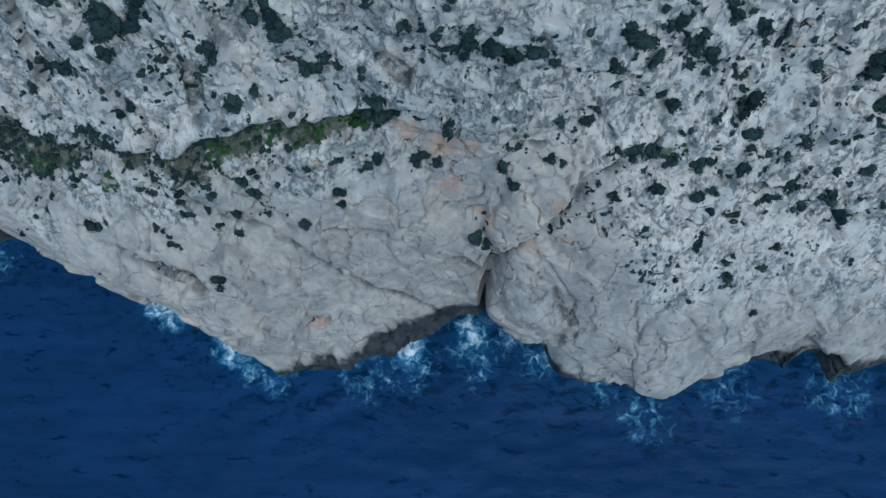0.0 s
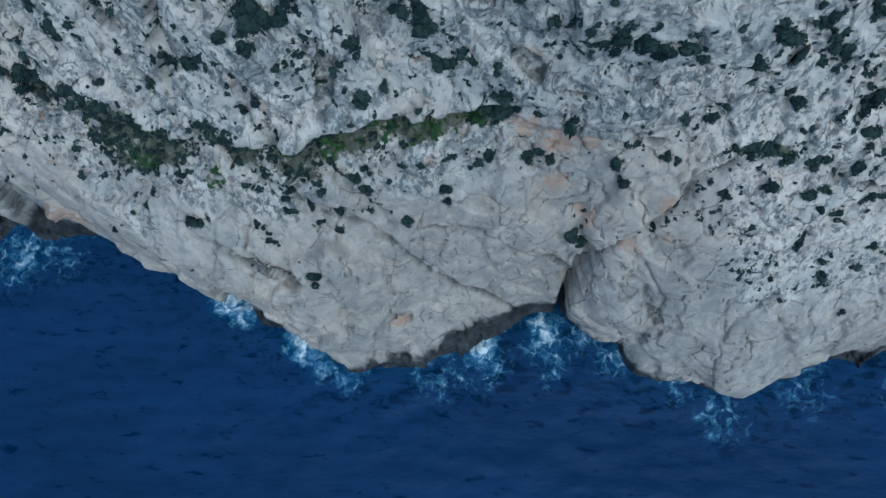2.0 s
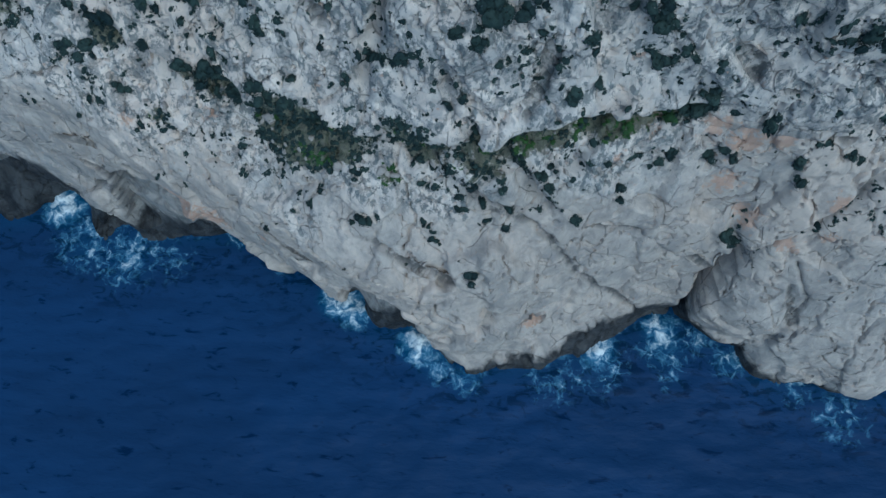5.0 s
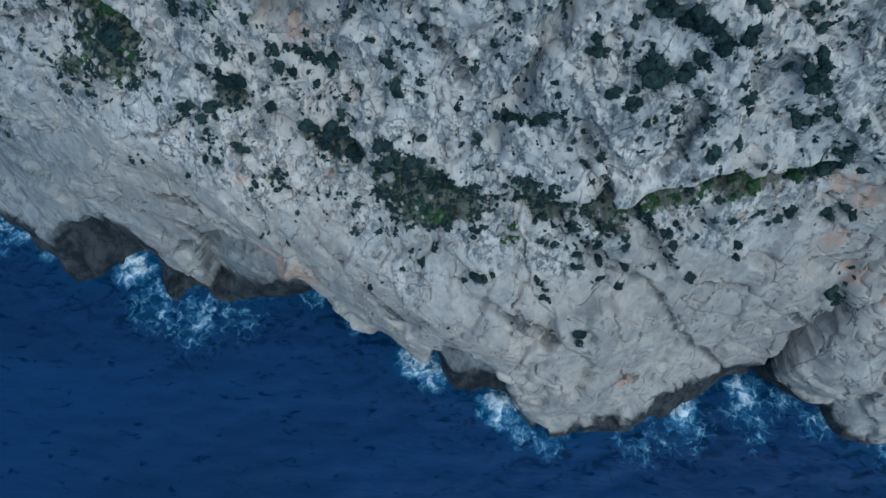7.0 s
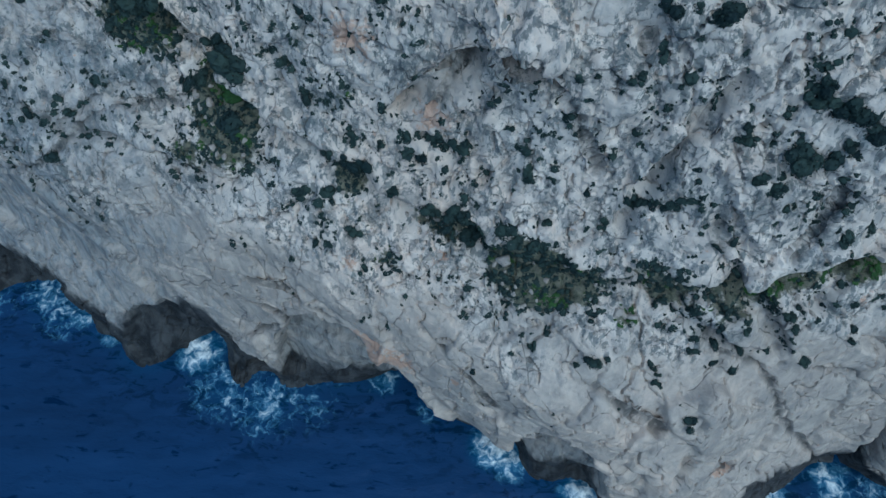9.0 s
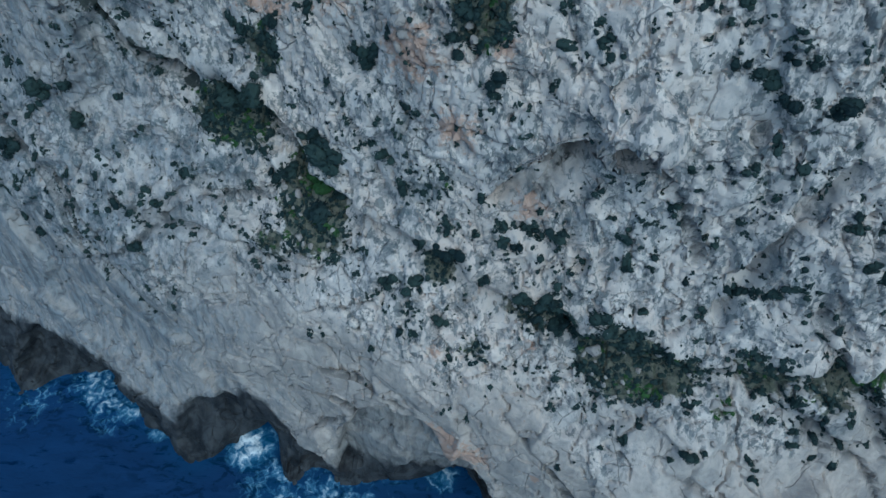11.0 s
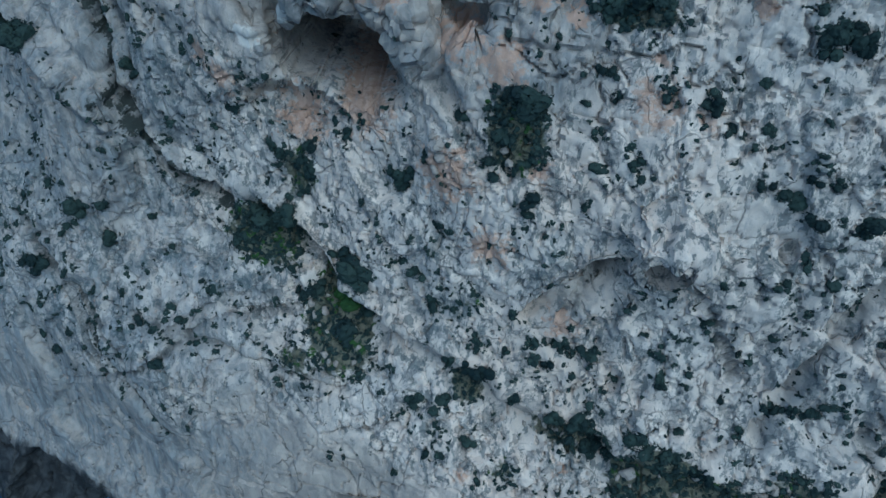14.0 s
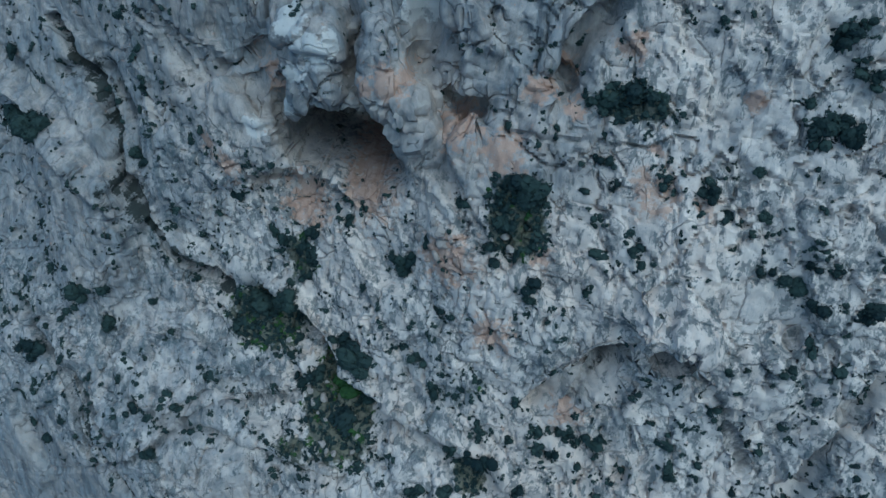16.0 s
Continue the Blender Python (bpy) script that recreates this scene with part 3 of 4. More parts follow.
points = np.c_[ax, ay, az]


def grid_normals(p):
    g = p.reshape(NZ, NX, 3)
    n = np.cross(np.gradient(g, axis=1), np.gradient(g, axis=0)).reshape(-1, 3)
    return n / np.linalg.norm(n, axis=1)[:, None]


outward = grid_normals(points)
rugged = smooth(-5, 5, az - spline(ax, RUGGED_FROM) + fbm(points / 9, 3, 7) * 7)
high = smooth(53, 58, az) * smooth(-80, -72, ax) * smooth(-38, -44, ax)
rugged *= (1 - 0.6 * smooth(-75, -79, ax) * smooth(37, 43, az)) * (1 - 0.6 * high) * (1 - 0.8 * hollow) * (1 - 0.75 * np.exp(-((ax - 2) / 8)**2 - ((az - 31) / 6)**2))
tilted = np.c_[ax * 0.92 + az * 0.39, ay * 0.8, (-ax * 0.39 + az * 0.92) * 0.62]


def blurred(v, rounds=2):
    g = v.reshape(NZ, NX)
    for _ in range(rounds):
        p = np.pad(g, 1, mode="edge")
        g = (p[1:-1, :-2] + 2 * p[1:-1, 1:-1] + p[1:-1, 2:]) / 4
        p = np.pad(g, 1, mode="edge")
        g = (p[:-2, 1:-1] + 2 * p[1:-1, 1:-1] + p[2:, 1:-1]) / 4
    return g.ravel()


relief = fbm(points / 13, 3, 1) * 0.7
drift = np.c_[fbm(points / 5, 3, 3), fbm(points / 5, 3, 4), fbm(points / 5, 3, 6)]
ragged = np.c_[fbm(points / 0.8, 2, 8), fbm(points / 0.8, 2, 9), fbm(points / 0.8, 2, 10)]
# bedrock blocks with leaning faces, then smaller ones
f1, f2, block, lean = cells(tilted / 5.5 + drift * 0.22, 11)
relief += (1 + 0.5 * high) * (blurred((block - 0.5) * 0.7 + lean * 1.2, 3) - smooth(0.05, 0.0, f2 - f1) * 0.35)
f1, f2, block, lean = cells(tilted / 2.0 + drift * 0.5 + ragged * 0.12, 19)
relief += (1 + 0.3 * high) * ((block - 0.5) * 0.24 + lean * 0.2 - smooth(0.08, 0.0, f2 - f1) * 0.24) * (0.35 + 0.65 * rugged)
f1, f2, block, lean = cells(tilted / 0.85 + drift * 0.8 + ragged * 0.25, 23)
relief += ((block - 0.5) * 0.2 + lean * 0.08 - smooth(0.12, 0.0, f2 - f1) * 0.12) * (0.12 + 0.88 * rugged)
# weathered pits, in clusters
clusters = smooth(-0.25, 0.55, 0.8 * fbm(points / 7, 3, 141) + 0.5 * fbm(points / 2.6, 2, 151))
pitted = np.zeros(len(ax))
for size, reach, share, seed in ((2.1, 0.5, 0.75, 31), (1.05, 0.55, 0.85, 37)):
    f1, f2, pick, lean = cells(tilted / size + drift * 0.3 + ragged * 0.35, seed)
    radius = reach * np.clip(1 - pick / np.maximum(share * clusters * rugged, 1e-3), 0, 1)**0.6
    pit = smooth(1.0, 0.55, f1 / np.maximum(radius, 1e-3)) * (radius > 0.08)
    relief -= pit * size * 0.3
    pitted = np.maximum(pitted, pit)
relief += fbm(tilted / 0.9, 3, 17, 0.6) * (0.05 + 0.09 * rugged)
seam = fbm(np.c_[ax / 9 + az / 22, ay / 12, az / 9 - ax / 16], 3, 61)
relief -= smooth(0.022, 0.0, np.abs(seam)) * 0.6
seam = fbm(np.c_[ax / 5 - az / 11, ay / 8, az / 4.5 + ax / 12], 3, 71)
relief -= smooth(0.025, 0.0, np.abs(seam)) * 0.4 * (1 - 0.4 * rugged)
flute = fbm(np.c_[ax / 2.2, ay / 3.0, az / 9.0], 3, 81)
relief += high * (0.7 * flute)
relief *= (0.8 + 0.1 * high) * (smooth(-4, -1, az) * 0.5 + 0.5) * (1 - 0.7 * hollow)
points = points + outward * relief[:, None]
outward = grid_normals(points)

RUST_LOW = [(-12.7, 9.7, 0.9), (-46.5, 17.4, 2.0), (-44.4, 16.5, 1.5), (-2.3, 33.8, 1.2), (0.1, 32.5, 1.7), (2.1, 33.4, 1), (-6.2, 34.4, 0.5), (-9.2, 40.6, 0.4), (3.7, 23.5, 1.2), (0.8, 26.9, 1.1), (9.3, 27.5, 1), (7.6, 21.7, 1), (10.3, 23.6, 0.9), (-6.7, 34.1, 0.5), (-9, 32.3, 0.4), (22.9, 39, 0.4), (-47.4, 18.1, 1.9), (-48.2, 28.5, 0.7), (-41.6, 41.1, 1.1), (-39.2, 17.6, 0.6), (-40.5, 30.2, 0.6), (-46.8, 46.2, 1.6)]
RUST_HIGH = [(-68.6, 55.3, 1), (-67.3, 53.8, 1.4), (-63.6, 61.1, 1.1), (-63, 59.2, 0.7), (-53.9, 62.1, 1.4), (-55.3, 61.5, 0.5), (-49.2, 59.1, 1.5), (-46.2, 57.9, 1.7), (-56.1, 53.1, 2.4), (-61.3, 51.1, 2.2), (-42.3, 61.3, 0.8), (-44.5, 62.2, 0.9), (-42.8, 63.2, 0.6), (-37.5, 59.6, 0.4), (-37.5, 57.5, 1.5), (-34.9, 57.1, 0.6), (-49.7, 50.6, 2.2), (-51.3, 50.6, 0.8), (-43.8, 52.2, 0.8), (-39.3, 65.1, 1.1), (-32.8, 63.1, 0.7)]
GREEN = [  # x, z, half width, half height, cover, brightness of the growth
    (-9.2, 34.8, 4.0, 1.3, 1, 0.85), (-5.5, 35.0, 1.4, 1.3, 0.9, 0.3), (-15.9, 34.3, 2.4, 1.1, 1, 0.5), (-31.1, 31.1, 3.9, 1.9, 1, 0.2), (-23.7, 32.5, 3.1, 2.0, 0.8, 0.2), (-33.4, 32.4, 2.9, 1.4, 1, 0.05), (-18.5, 32.4, 2.6, 1.7, 0.7, 0.15), (-58.8, 35.3, 3.1, 3.2, 1.1, 0.4),
    (-65.7, 40.1, 4.2, 2.2, 0.8, 0.35), (-33.8, 30.1, 3.2, 2.1, 1.1, 0.3), (-39.7, 32.6, 3.1, 1.4, 0.9, 0.1), (-44.7, 29.2, 1.3, 1.0, 0.6, 0.6), (-26.1, 29.3, 0.8, 0.7, 0.7, 0.9), (-15.7, 34.2, 3.9, 1.2, 1, 0.6), (-28.8, 31.6, 2.4, 1.4, 0.7, 0.2), (-47.8, 34.4, 1.4, 1.3, 0.8, 0.1),
    (-62.2, 31.9, 2.3, 1.1, 0.6, 0.4), (-64.9, 41.1, 3.3, 1.8, 1, 0.45), (-45.4, 54.3, 1.9, 2.7, 1, 0.25), (-62.1, 46.6, 1.5, 2.0, 0.8, 0.5), (-39.2, 62.0, 2.4, 1.0, 0.9, 0.15), (-48.9, 41.5, 2.1, 1.4, 0.3, 0.2), (14.9, 32.2, 2.5, 0.6, 0.9, 0.2),
]


def spots(x, z, some, power=1.0):
    total = np.zeros(len(x))
    for sx, sz, r in some:
        total = np.maximum(total, np.exp(-(((x - sx)**2 + (z - sz)**2) / (r * r))**power))
    return total


rust = np.maximum(spots(ax, az, RUST_LOW), spots(ax, az, RUST_HIGH))
green = np.zeros(len(ax))
for px, pz, rx, rz, cover, _ in GREEN:
    green = np.maximum(green, cover * np.exp(-(((ax - px) / rx)**2 + ((az - pz) / rz)**2)**2))
moss_shade = np.zeros(len(ax))
for (path, deep, wide), rich in [(GULLIES[k], v) for k, v in ((4, 0.4), (6, 0.95), (10, 0.5), (17, 0.45), (18, 0.4))]:  # soil, moss and painted shade in the cracks
    moss_shade = np.maximum(moss_shade, rich * np.exp(-(off_line(ax + drift[:, 0], az + drift[:, 2], path) / (wide + 0.12))**2))
wet_shade = smooth(1.6, -1.2, (points[:, 2] - spline(ax, WET_SHADE_TO)) / 1.3)
# where the low caves get their painted shade
cave_shade = np.zeros(len(ax))
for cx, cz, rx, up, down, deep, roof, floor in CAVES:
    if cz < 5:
        cave_shade = np.maximum(cave_shade, smooth(1.05, 0.85, np.hypot((ax - cx) / rx, np.where(az > cz, (az - cz) / up, 0))))
grey = np.maximum(1.0 * high * smooth(-0.8, 0.15, fbm(points / 8, 3, 33)), 0.95 * smooth(-61, -76, ax + fbm(points / 10, 2, 35) * 8))
wob, wobz = fbm(np.c_[ax, np.zeros(len(ax)), az] / 3.0, 3, 40), fbm(np.c_[ax, np.zeros(len(ax)), az] / 3.0, 3, 50)
joint = np.zeros(len(ax))
for path in CRACKS_LOW + CRACKS_HIGH + [GULLIES[k][0] for k in (1, 3, 4, 6, 9, 10, 13, 17, 18, 19)]:
    joint = np.maximum(joint, np.exp(-(off_line(ax + wob * 0.36, az + wobz * 0.36, path) / 0.2)**2))
warm = np.zeros(len(ax))
for wx, wz, rx, rz in [(-22, 13, 15, 13), (5, 27, 9, 8), (-44, 25, 10, 8), (-40, 38, 14, 7), (-47, 54, 10, 5), (-10, 46, 10, 5)]:
    warm = np.maximum(warm, np.exp(-((ax - wx) / rx)**2 - ((az - wz) / rz)**2))
scar = spots(ax, az, [(-60.6, 64.8, 1.5), (-59.3, 63.4, 1.5), (-61, 61.5, 1.2), (-61.8, 59, 0.9), (-64.5, 57, 1.0), (-52, 66, 1.4)])
warm *= smooth(-0.4, 0.4, fbm(points / 6, 3, 37))
cliff_mesh = mesh_from("cliff", points, grid_faces(NZ, NX), ROCK)
cliff_mesh.set_sharp_from_angle(angle=radians(48))
for key, values in (("rugged", rugged), ("rust", rust), ("green", green), ("wet_shade", wet_shade), ("grey", grey), ("cave_shade", cave_shade), ("warm", warm), ("scar", scar), ("moss_shade", moss_shade), ("joint", joint)):
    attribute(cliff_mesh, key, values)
tagged(new("cliff", cliff_mesh), "pale grey weathered limestone sea cliff with ledges, gullies and caves", "cliff", kind="structure")

# the plateau behind the brow
top = points.reshape(NZ, NX, 3)[-1]
back = graded(0, 0, 6, 2500, 1.5, 1.35, 400)
plateau = np.concatenate([np.c_[top[:, 0] * (1 + b / 60), top[:, 1] + b, top[:, 2] + 2.0 * (1 - np.exp(-b / 8)) + fbm(np.c_[top[:, 0] / 20, np.full(NX, b / 20), np.zeros(NX)], 3, 91) * min(b / 6, 1.5)] for b in back])
plateau_mesh = mesh_from("plateau", plateau, grid_faces(len(back), NX), ROCK)
attribute(plateau_mesh, "rugged", np.ones(len(plateau)))
attribute(plateau_mesh, "green", np.full(len(plateau), 0.45))
tagged(new("plateau_ground", plateau_mesh), "stony scrub-covered plateau behind the cliff brow", "ground", kind="structure")

# ---- the sea ----
sx, sy = graded(-2600, -112, 58, 2600, 0.45, 1.25, 200), graded(-2600, -36, 46, 300, 0.45, 1.25, 200)
qx, qy = [v.ravel() for v in np.meshgrid(sx, sy)]
flat = np.c_[qx, qy, np.zeros(len(qx))]
near_shore = smooth(400, 60, np.hypot(qx + 25, qy))
swell = (fbm(flat * (0.05, 0.11, 1), 3, 101) * 0.28 + fbm(flat * (0.28, 0.55, 1), 3, 111) * 0.16) * near_shore
shore = points[np.abs(points[:, 2] - 0.2) < 0.12][:, :2]
shore = shore[np.argsort(shore[:, 0])][::4]
gap = np.full(len(qx), 60.0)
close = np.where((qx > -110) & (qx < 56) & (qy > -14) & (qy < 46))[0]
for part_of in np.array_split(close, 200):
    gap[part_of] = np.sqrt(((qx[part_of][:, None] - shore[None, :, 0])**2 + (qy[part_of][:, None] - shore[None, :, 1])**2).min(axis=1))
SURF = [(-22.7, 11.4, 2.0, 0.6), (-19.2, 10, 1.7, 0.75), (-10.8, 10.7, 1.7, 0.5), (-4.3, 13.6, 1.3, 1.3), (-4.5, 12, 3.0, 0.6), (-9, 9.5, 2.6, 0.45), (2.9, 16.6, 1.5, 1.1), (3.3, 14.6, 2.2, 0.75), (4.0, 11.2, 1.6, 0.55), (7.1, 15.2, 1.8, 0.55), (10.4, 13.1, 1.6, 0.7), (17.7, 10.3, 1.5, 0.6), (22.3, 7.5, 2.7, 0.5), (31.7, 11, 3.2, 0.45), (43.5, 11.6, 3.3, 0.5), (-34.4, 18.3, 1.5, 1.5), (-32.4, 16.4, 1.3, 1.1), (-24.8, 13.4, 1.4, 1.5), (-22.6, 11.6, 1.9, 0.8), (-70.2, 28.3, 1.7, 1.4), (-66.5, 23.8, 3.2, 0.65), (-61.2, 22.2, 3.3, 0.65), (-55.5, 22.2, 2.6, 0.5), (-47.5, 25.6, 1.3, 1.0), (-42, 22, 1.3, 0.5), (-88.6, 33.4, 3.2, 0.65), (-91.5, 35.6, 2.6, 0.75), (-86.2, 32.2, 1.2, 0.9), (-81.8, 29.6, 1.0, 0.9), (-99.1, 33.5, 3.8, 0.45)]
foam = 0.42 * np.exp(-gap / 0.9) * (0.6 + 0.9 * fbm(flat / 6, 2, 121))
churn_shade = np.exp(-gap / 6.0) * 0.5
for fx, fy, r, much in SURF:
    much *= 0.82
    d = ((qx - fx)**2 + (qy - fy)**2) / (r * r)
    foam = np.maximum(foam, much * 0.9 * np.exp(-d / 2.4))
    churn_shade = np.maximum(churn_shade, much * np.exp(-d / 4.0))
swell += np.clip(foam - 0.45, 0, 1) * (0.5 + fbm(flat / 0.9, 3, 131)) * 1.1
sea_mesh = mesh_from("sea", np.c_[qx, qy, swell], grid_faces(len(sy), len(sx)), WATER)
attribute(sea_mesh, "foam", foam)
attribute(sea_mesh, "churn_shade", churn_shade)
tagged(new("sea", sea_mesh), "deep blue rippled sea with white surf along the rocks", "water", kind="structure")


# ---- plants and stones ----
def on_face(x, z):
    """The place and the outward way of the face at (x, z)."""
    i = np.clip(np.searchsorted(gx, x), 1, NX - 1)
    j = np.clip(np.searchsorted(gz, z), 1, NZ - 1)
    return points[j * NX + i], outward[j * NX + i]


def bush_shape(rng, leaves, leaf, core, count=6):
    """A low uneven cushion of leafy sprays, about one unit across its half width: corners and four-cornered leaves."""
    lobes = rng.normal(size=(count, 3)) * (0.36, 0.36, 0.2)
    lobe_r = rng.uniform(0.42, 0.72, count)
    way = rng.normal(size=(leaves, 3))
    way[:, 2] = np.abs(way[:, 2]) * 0.8 - 0.15
    way /= np.linalg.norm(way, axis=1)[:, None]
    pick = rng.integers(0, count, leaves)
    mid = lobes[pick] + way * (lobe_r[pick] * rng.uniform(0.55, 1.12, leaves))[:, None] * (1, 1, 0.75)
    side = np.cross(way, rng.normal(size=(leaves, 3)))
    side /= np.linalg.norm(side, axis=1)[:, None]
    tip = way * 0.55 + np.cross(way, side) * 0.8 + rng.normal(size=(leaves, 3)) * 0.35
    size = rng.uniform(0.7, 1.35, (leaves, 1)) * leaf
    corners = np.stack([mid - tip * size * 0.6, mid + side * size * 0.6, mid + tip * size, mid - side * size * 0.6], axis=1)
    verts, quads = corners.reshape(-1, 3), np.arange(leaves * 4).reshape(-1, 4)
    if core:
        ring, rows = (8, 4) if count > 3 else (6, 3)
        for c, r in zip(lobes, lobe_r * 0.86):
            a, b = np.meshgrid(np.linspace(0, 2 * np.pi, ring, endpoint=False), np.linspace(-0.35, 1.45, rows))
            blob = np.c_[(np.cos(a) * np.cos(b)).ravel(), (np.sin(a) * np.cos(b)).ravel(), np.sin(b).ravel() * 0.75] * (r * rng.uniform(0.8, 1.1, (ring * rows, 1))) + c
            f = [(len(verts) + j * ring + i, len(verts) + j * ring + (i + 1) % ring, len(verts) + (j + 1) * ring + (i + 1) % ring, len(verts) + (j + 1) * ring + i) for j in range(rows - 1) for i in range(ring)]
            quads = np.concatenate([quads, np.array(f)])
            verts = np.concatenate([verts, blob])
    return verts, quads


rng = np.random.default_rng(5)
bush_meshes = [mesh_from("shrub", *bush_shape(rng, 420, 0.12, True), SCRUB, False) for _ in range(7)]
olive_meshes = [mesh_from("shrub", *bush_shape(rng, 420, 0.12, True), GRASS, False) for _ in range(2)]


def facing(place, out, up_share, spin, size):
    """A pose that stands on the face and leans from its outward way towards the sky."""
    up = Vector(out) * (1 - up_share) + Vector((0, 0, 1)) * up_share
    m = up.to_track_quat("Z", "Y").to_matrix().to_4x4() @ Matrix.Rotation(spin, 4, "Z") @ Matrix.Diagonal((*size, 1))
    return Matrix.Translation(place) @ m


SHRUBS_FAR_SLOPE = [(-92, 36.2, 0.5), (-90.5, 40.4, 0.5), (-89.9, 34.1, 0.8), (-89.2, 52.5, 1.9), (-89.4, 58.6, 0.9), (-88.9, 25.3, 0.9), (-88.9, 33.9, 1.1), (-85.4, 53.9, 1.6), (-87.1, 36.3, 0.5), (-87.5, 40.8, 0.9), (-85.8, 28.9, 0.5), (-85.6, 37.2, 0.4), (-84.3, 34.8, 0.5), (-82.5, 30.8, 0.5), (-82.9, 40.6, 1.1), (-82.2, 33.8, 0.4), (-81.3, 37.5, 0.7), (-80.6, 41, 0.8), (-78.8, 35.6, 0.5), (-77.5, 32.7, 0.5), (-76.9, 36, 0.3), (-76.8, 39.7, 0.5), (-76.9, 52.2, 0.6), (-75.1, 30.6, 0.7), (-75.8, 51.8, 0.9), (-74.6, 37.8, 0.3), (-73.3, 33.2, 0.6), (-67.5, 39.6, 1), (-67.2, 50.7, 0.7), (-65.5, 41.2, 1.5)]
SHRUBS_GREEN_HOLLOW = [(-64.2, 48.3, 0.6), (-63.3, 43, 1.2), (-63.4, 47.9, 0.8), (-62.4, 36.3, 0.7), (-62.2, 47.3, 0.6), (-61.3, 46.6, 0.6), (-60.7, 49.2, 0.6), (-60.7, 37.1, 0.8), (-58.5, 40.6, 1), (-58.5, 34.9, 1.3), (-58.2, 26, 0.3), (-58.1, 36.4, 1.4), (-57.8, 51, 0.5), (-56.5, 39.8, 1.4), (-56.6, 35.9, 1.1), (-56.3, 46.2, 0.4), (-54.3, 49, 0.5), (-53.7, 26.2, 0.4), (-53.7, 48.5, 0.8), (-53.1, 49.1, 0.6), (-52.6, 32.5, 0.5), (-52.2, 42, 0.6), (-51.9, 32.6, 0.9), (-51.5, 51.4, 0.5), (-51, 29.2, 0.5), (-50.7, 40.2, 0.7), (-49.9, 29.7, 0.4), (-49.7, 33.2, 0.7), (-49.6, 36.6, 0.5), (-49.2, 54.6, 0.5)]
SHRUBS_LEDGE_CROWN = [(-48.8, 54.5, 0.6), (-47.8, 30.7, 0.6), (-47.9, 36.3, 0.6), (-47.2, 36, 1), (-46.9, 28, 0.4), (-47, 52.2, 0.6), (-46.6, 51.3, 0.5), (-46, 53.8, 0.9), (-45.4, 56.4, 0.9), (-45.2, 38.1, 0.4), (-44.8, 52.4, 0.5), (-44.6, 56, 1.1), (-44.4, 34.7, 0.6), (-44.4, 48.4, 0.4), (-44.3, 50.5, 0.7), (-44.3, 49.5, 0.5), (-44.1, 56, 0.7), (-42.1, 37.8, 0.6), (-41.6, 56.6, 0.4), (-41.3, 34.3, 0.7), (-41.3, 38.9, 0.3), (-41.1, 54.8, 0.3), (-41, 61.5, 0.6), (-41, 39.1, 0.3), (-41.2, 50.7, 0.4), (-40.8, 28.4, 0.3), (-40.8, 58.6, 0.4), (-40.2, 62, 1), (-40.2, 58.4, 0.5), (-39.9, 33.9, 1)]
SHRUBS_SLIT_CAVE = [(-39.7, 57.4, 0.6), (-39.2, 34.1, 0.7), (-39, 62.6, 0.9), (-38.9, 39.5, 0.3), (-38.7, 53.8, 0.4), (-38.4, 54.2, 0.5), (-38, 31, 0.9), (-37.8, 62.4, 0.8), (-37.3, 21.2, 0.4), (-37.1, 30.9, 0.6), (-36.3, 22.4, 0.2), (-36.1, 42.2, 0.3), (-35.6, 33.8, 0.8), (-35.3, 39.1, 0.2), (-35, 57.8, 0.8), (-34.7, 39.4, 0.6), (-34.7, 33.5, 0.6), (-34.5, 38.5, 0.4), (-34.5, 57.8, 0.6), (-33.9, 60.2, 0.4), (-33.6, 33.3, 0.9), (-33.6, 56.7, 0.8), (-32.9, 25.5, 0.6), (-32.8, 35.2, 0.4), (-32.7, 30.6, 0.7), (-32.4, 44.3, 0.4), (-32.3, 59.2, 0.4), (-32.4, 47.8, 0.4), (-31.7, 26.9, 0.4), (-31.5, 57, 0.4)]
SHRUBS_UPPER_TERRACE = [(-31.5, 48, 0.2), (-31.4, 53.9, 0.5), (-30.4, 38, 0.4), (-30.8, 53.9, 0.4), (-30.3, 63.3, 0.5), (-29.8, 61.9, 0.7), (-29.5, 66.4, 0.6), (-29.4, 25.2, 0.3), (-29.1, 66.9, 0.6), (-28.9, 36.1, 0.4), (-29.2, 53.4, 0.8), (-28.8, 62.3, 0.7), (-28.9, 54.6, 0.5), (-28.7, 29.1, 0.4), (-28.4, 67.4, 0.4), (-28.3, 26, 0.6), (-28.1, 64.7, 0.7), (-28, 61.8, 0.7), (-27.8, 25.9, 0.4), (-28.1, 52.5, 0.7), (-27.7, 54.6, 0.5), (-27.3, 64.9, 0.6), (-26.9, 37.5, 0.3), (-26.7, 37.9, 0.5), (-27, 52.8, 0.5), (-25, 38.6, 0.6), (-25.8, 52.2, 0.6), (-25.3, 52.8, 0.8), (-23.5, 25.7, 0.3), (-23, 25.3, 0.3)]
